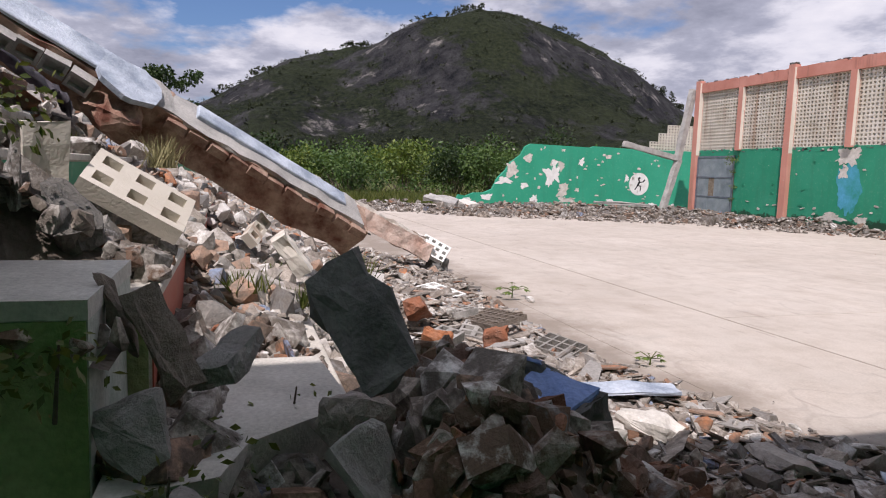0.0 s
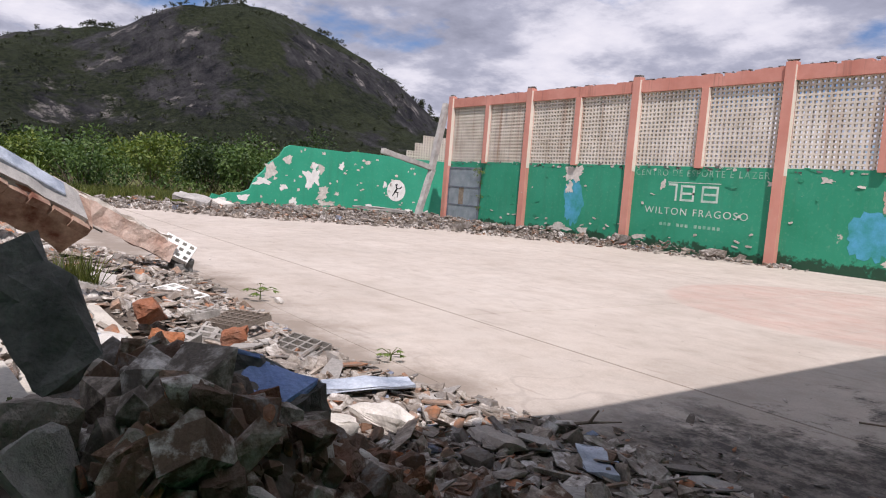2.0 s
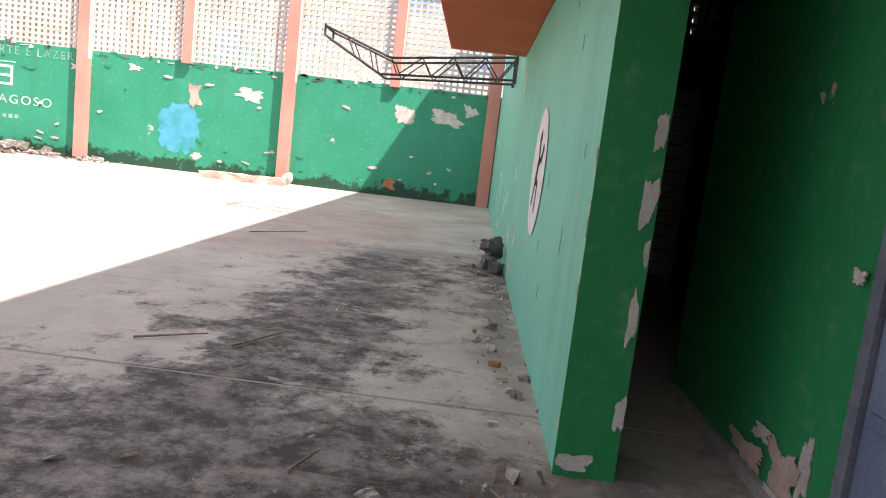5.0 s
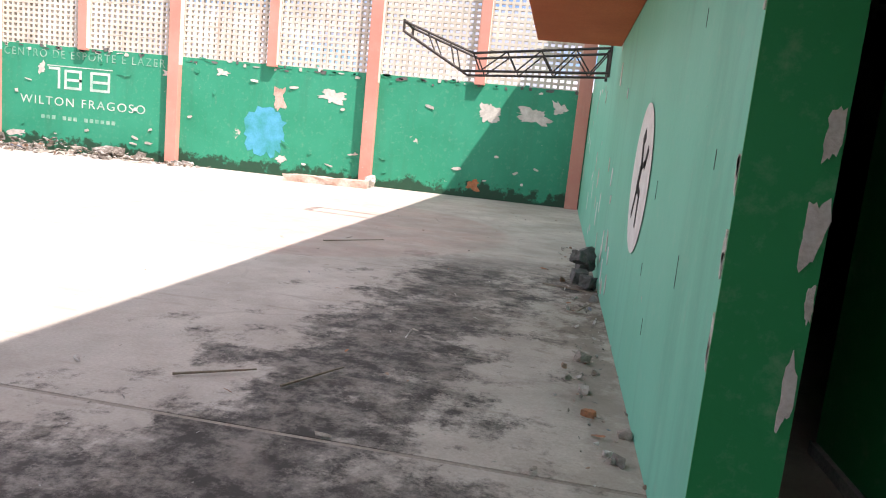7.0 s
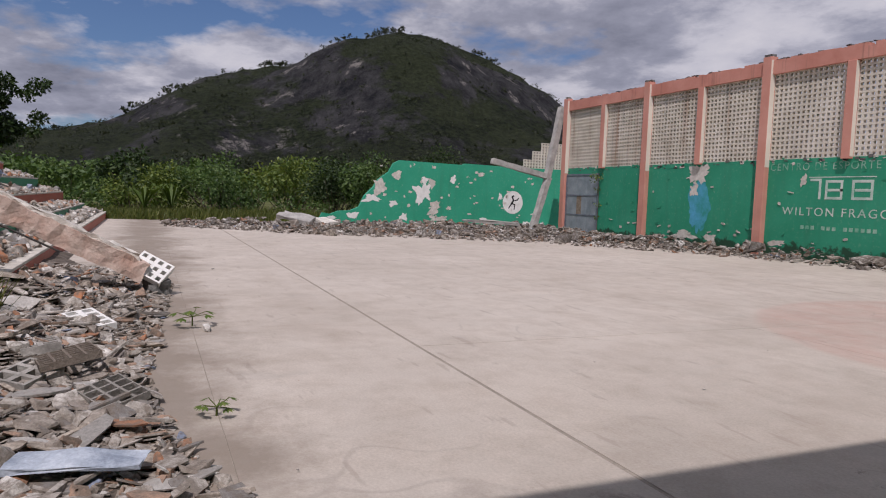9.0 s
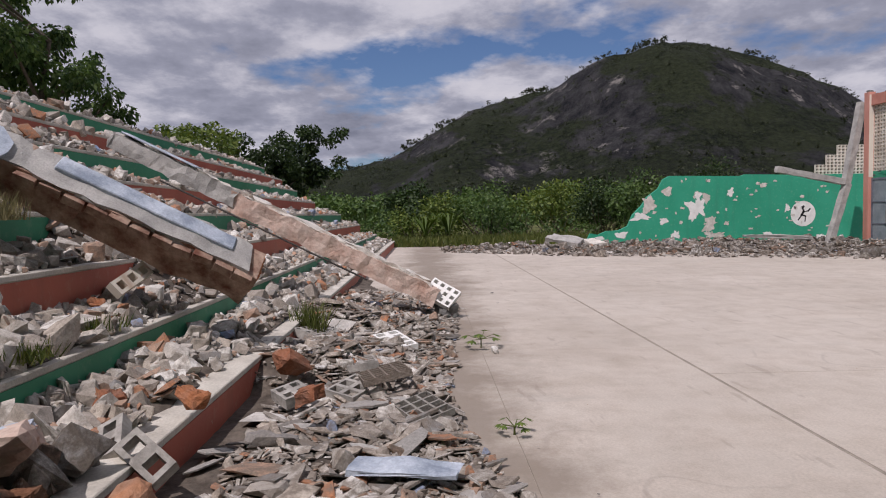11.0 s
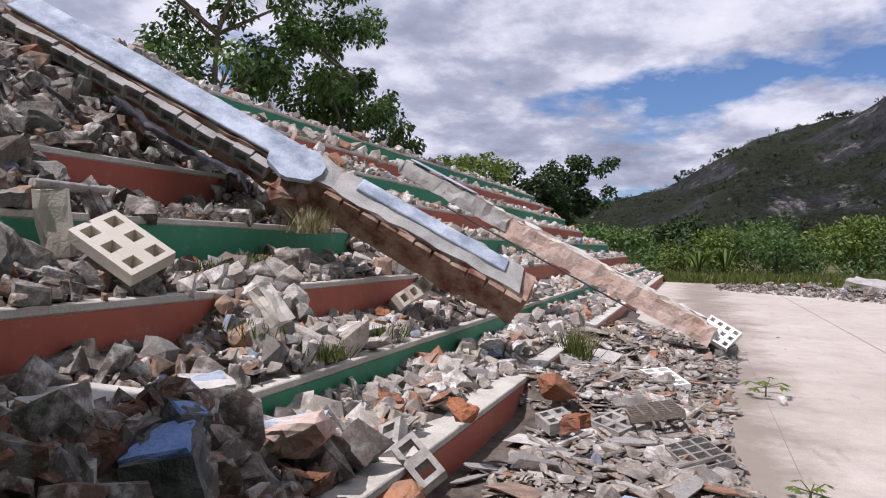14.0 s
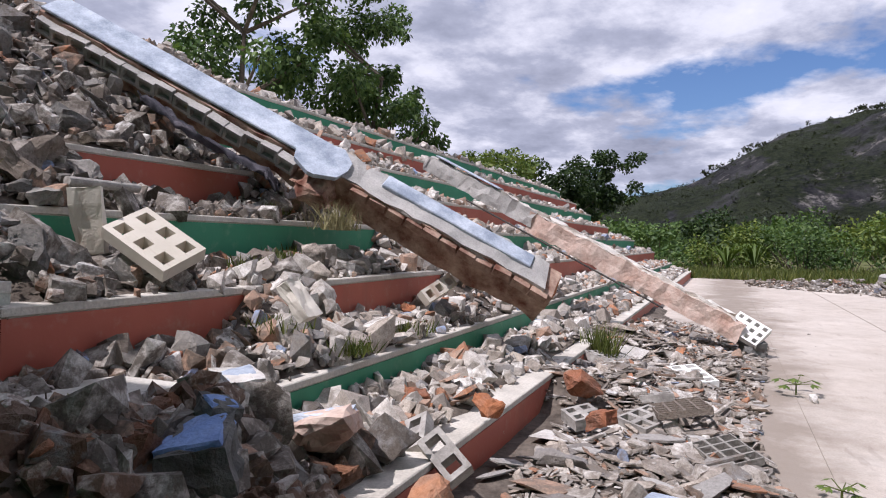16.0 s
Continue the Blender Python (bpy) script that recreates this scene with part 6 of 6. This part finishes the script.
for x, y, h in ((-36.2, 1.8, 2.3), (-37.0, 3.0, 2.6), (-29.5, -5.2, 2.2)):
    t = holder("palm_shrub", "arching long-leaved plant among the shrubs", "plant", pose(x, y, -0.05))
    rp = random.Random(int(h * 100))
    for _ in range(22):
        an = rp.uniform(0, math.tau)
        bm = bmesh.new()
        prev = None
        for i in range(7):
            u = i / 6
            q = Vector((math.cos(an) * u * 1.1, math.sin(an) * u * 1.1, h * (0.15 + 1.05 * u - 0.62 * u * u * rp.uniform(0.9, 1.2))))
            sd = Vector((-math.sin(an), math.cos(an), 0)) * 0.055 * math.sin(math.pi * min(0.97, u + 0.08))
            row = [bm.verts.new(q - sd), bm.verts.new(q), bm.verts.new(q + sd)]
            if prev:
                bm.faces.new((prev[0], prev[1], row[1], row[0]))
                bm.faces.new((prev[1], prev[2], row[2], row[1]))
            prev = row
        part("frond", bm, M_LEAF, t)


def blades(name, n, pick, height, mat, label, seed, wide=0.012):
    rg = random.Random(seed)
    vs, fs = [], []
    for _ in range(n):
        x, y, z = pick(rg)
        h = height * rg.uniform(0.4, 1.3)
        an = rg.uniform(0, math.tau)
        l = Vector((rg.gauss(0, 0.35), rg.gauss(0, 0.35), 1)) * h
        w = Vector((math.cos(an), math.sin(an), 0)) * wide
        i = len(vs)
        p = Vector((x, y, z))
        vs += [tuple(p - w), tuple(p + w), tuple(p + l * 0.6 + w * 0.7), tuple(p + l), tuple(p + l * 0.6 - w * 0.7)]
        fs.append((i, i + 1, i + 2, i + 3, i + 4))
    tagged(new(name, merged(name, vs, fs, mat)), label, "grass", "", "stuff")


blades("grass", 15000, lambda r: (-38.5 + 7.0 * r.random() ** 0.8, -3 + 13.0 * r.random(), -0.05), 0.38, M_WEED, "tall green grass past the end of the court", 1, 0.028)
blades("far_grass", 2500, lambda r: (-46 + 9 * r.random(), -6 + 26 * r.random(), -0.05), 0.45, M_WEED, "tall grass and weeds among the shrubs", 2, 0.03)
TUFTS = [(-6.1, -1.89, 3), (-4.6, -0.72, 2), (-5.0, -1.32, 2), (-6.1, -1.62, 4), (-5.6, -1.5, 3), (-6.0, -0.5, 1), (-2.9, -2.0, 5), (-3.3, -1.9, 5), (-8.5, 0.6, 0), (-8.7, 0.45, 0), (-4.9, -0.4, 1), (-7.4, -2.4, 4)]
for i, (x, y, k) in enumerate(TUFTS):
    blades("weed_tuft", 130, lambda r: (x + r.gauss(0, 0.09), y + r.gauss(0, 0.06), surface(x, y) + 0.02), 0.10 if i not in (8, 9) else 0.3, M_WEED, "yellow-green weeds growing out of the rubble", 40 + i, 0.006)
blades("dry_grass_tuft", 260, lambda r: (-6.15 + r.gauss(0, 0.13), -1.28 + r.gauss(0, 0.04), 1.42), 0.2, M_DRYGRASS, "dry hanging grass on the step edge", 90, 0.004)
rs = random.Random(66)
for x, y, s in ((-2.43, -1.18, 0.12), (-2.50, -1.02, 0.10), (-2.60, -0.92, 0.16), (-2.35, -0.95, 0.14), (-2.95, -0.62, 0.10), (-2.40, -1.3, 0.13), (-3.0, -1.6, 0.2)):
    z = 0.98 if y < -1.1 and x > -2.55 else 0.68
    if y < -1.5:
        z = 1.62
    t = holder("creeper", "small-leaved yellow-green creeper on the broken step", "plant", pose(x, y, z), "creepers on the step")
    bm = tube(bmesh.new(), (0, 0, -0.12), (0.03, 0.02, 0.08), 0.006, 0.003, 5)
    part("stem", bm, M_TRUNK, t)
    crown("leaves", rs, [(Vector((rs.gauss(0, 0.06), rs.gauss(0, 0.08), rs.gauss(0, 0.03))), s) for _ in range(3)], 2600, 0.03, M_WEED, t)


def seedling(p, s, seed):
    """A papaya-like seedling: thin stem, stalks, lobed leaves."""
    rg = random.Random(seed)
    t = holder("seedling", "small green seedling growing from a floor joint", "plant", pose(*p), "seedlings in the floor joint")
    part("stem", tube(bmesh.new(), (0, 0, -0.02), (0.01, 0, 0.12 * s), 0.008, 0.006, 6), M_WEED, t)
    for i in range(7):
        an = math.tau * i / 7 + rg.uniform(-0.3, 0.3)
        e = Vector((math.cos(an) * 0.17 * s, math.sin(an) * 0.17 * s, (0.12 + rg.uniform(0.0, 0.1)) * s))
        bm = tube(bmesh.new(), (0.01, 0, 0.11 * s), e, 0.004, 0.003, 5)
        part("stalk", bm, M_WEED, t)
        bm = bmesh.new()
        for j in range(5):
            al = an + (j - 2) * 0.55
            d = Vector((math.cos(al), math.sin(al), -0.35))
            w = Vector((-math.sin(al), math.cos(al), 0)) * 0.022 * s
            bm.faces.new([bm.verts.new(e), bm.verts.new(e + d * 0.05 * s + w), bm.verts.new(e + d * 0.11 * s), bm.verts.new(e + d * 0.05 * s - w)])
        part("leaf", bm, M_LEAF, t)


seedling((-8.27, 2.37, 0), 0.85, 1)
seedling((-5.37, 2.35, 0), 0.5, 2)
lump("small_stone", (0.16, 0.1, 0.08), pose(-8.0, 2.50, 0.03, 0, 0, 20), M_CHUNK, "small grey stone beside the seedling", "stone")
vine = holder("wall_vine", "climbing weed growing up beside the metal gate", "plant", pose(-28.05, WALL_Y - 0.08, 0))
part("stem", tube(tube(bmesh.new(), (0, 0, 0), (0.08, -0.03, 1.6), 0.015, 0.012, 5), (0.08, -0.03, 1.6), (0.0, -0.03, 3.0), 0.012, 0.006, 5), M_TRUNK, vine)
lay(FAR, vine)
crown("leaves", random.Random(4), [(Vector((0, -0.1, 2.75)), 0.42), (Vector((0.05, -0.06, 2.2)), 0.2), (Vector((0.08, -0.06, 1.5)), 0.18), (Vector((0.04, -0.06, 0.9)), 0.18)], 700, 0.09, M_LEAF, vine)

# ---- hill ----
HC = [46, 54.3, 62, 70, 78, 86, 95, 104]
HW = [2.17, 2.75, 7.1, 9.75, 7.0, 5.92, 3.28, 2.54]
HR0, HR1 = 190.0, 620.0


def hill_el(az):
    return sum(w * math.exp(-((az - c) / 6.5) ** 2) for c, w in zip(HC, HW))


NA, NR = 300, 70
vs, fs = [], []
for j in range(NR + 1):
    s = 1.3 * j / NR
    r = HR0 + (HR1 - HR0) * s
    for i in range(NA + 1):
        az = 30 + 90 * i / NA
        t = min(1.0, s)
        shape = 0.30 * t ** 1.1 + 0.70 / (1 + math.exp(-(t - 0.52 - 0.10 * noise.noise(Vector((az * 0.12, 0, 5)))) * 9.5)) * (1 / (1 + math.exp(-0.44 * 9.5))) ** -1 * 1.0
        shape = min(1.0, shape)
        if s > 1:
            shape *= 1 - (s - 1) * 1.2
        h = math.tan(radians(hill_el(az))) * HR1 * shape
        a = radians(az)
        x, y = -math.sin(a) * r, math.cos(a) * r
        bump = noise.fractal(Vector((x * 0.011, y * 0.011, 0.3)), 1.0, 2.0, 6) * 17 * min(1, t * 2) * (0.2 if 0.9 < s < 1.1 else 1)
        vs.append((x, y, -4 + h + bump * (0.7 if h > 12 else 0.2)))
for j in range(NR):
    for i in range(NA):
        a = j * (NA + 1) + i
        fs.append((a, a + 1, a + NA + 2, a + NA + 1))
hill_me = merged("hill", vs, fs, M_HILL)
hill_me.polygons.foreach_set("use_smooth", [True] * len(hill_me.polygons))
tagged(new("hill", hill_me), "steep granite hill with dark rock faces and green scrub, cloud shade in its colours", "hill", "", "structure")
rg = random.Random(91)
wv, wf = [], []
hv = vs
for q in range(5200):
    i = rg.randrange(NA)
    ridge = q < 480
    j = max(range(30, NR), key=lambda r: (hv[r * (NA + 1) + i][2] - 1.4) / math.hypot(hv[r * (NA + 1) + i][0], hv[r * (NA + 1) + i][1])) if ridge else int(NR / 1.3 * (0.30 * rg.random() ** 1.4 if q % 3 == 0 else rg.uniform(0.25, 1.0)))
    if ridge and noise.noise(Vector((i * 0.11, 2.0, 7.0))) < 0.02:
        continue
    x, y, z = hv[j * (NA + 1) + i]
    s = rg.uniform(1.3, 2.8) if ridge else rg.uniform(0.9, 2.2) if q % 3 else rg.uniform(1.5, 3.4)
    v, f = leaf_quads(rg, (x + rg.uniform(-4, 4), y + rg.uniform(-4, 4), z + s * (0.9 if ridge else 0.4)), s, 30 if ridge or q % 3 == 0 else 14, s * 0.7, 0.1, 0.8)
    k = len(wv)
    wv += [tuple(p) for p in v]
    wf += [tuple(p + k for p in g) for g in f]
tagged(new("hill_woods", merged("hill_woods", wv, wf, M_LEAF_HILL)), "scattered scrub trees over the slopes of the hill", "woods", "", "stuff")
rg = random.Random(92)
wv, wf = [], []
for _ in range(430):
    az, r = radians(rg.uniform(48, 112)), 62 + 140 * rg.random() ** 1.3
    s = rg.choice((1.0, 1.4, 1.8, 2.9))
    for _ in range(3):
        q = rg.uniform(0.45, 0.8) * s
        v, f = leaf_quads(rg, (-math.sin(az) * r + rg.gauss(0, 0.6) * s, math.cos(az) * r + rg.gauss(0, 0.6) * s, s * rg.uniform(0.4, 1.1) + 0.02 * (r - 62)), q, 110, 0.26 + 0.0026 * r, 0.1, 0.8)
        k = len(wv)
        wv += [tuple(p) for p in v]
        wf += [tuple(p + k for p in g) for g in f]
tagged(new("valley_woods", merged("valley_woods", wv, wf, M_LEAF_TREE)), "low green woodland between the court and the hill", "woods", "", "stuff")
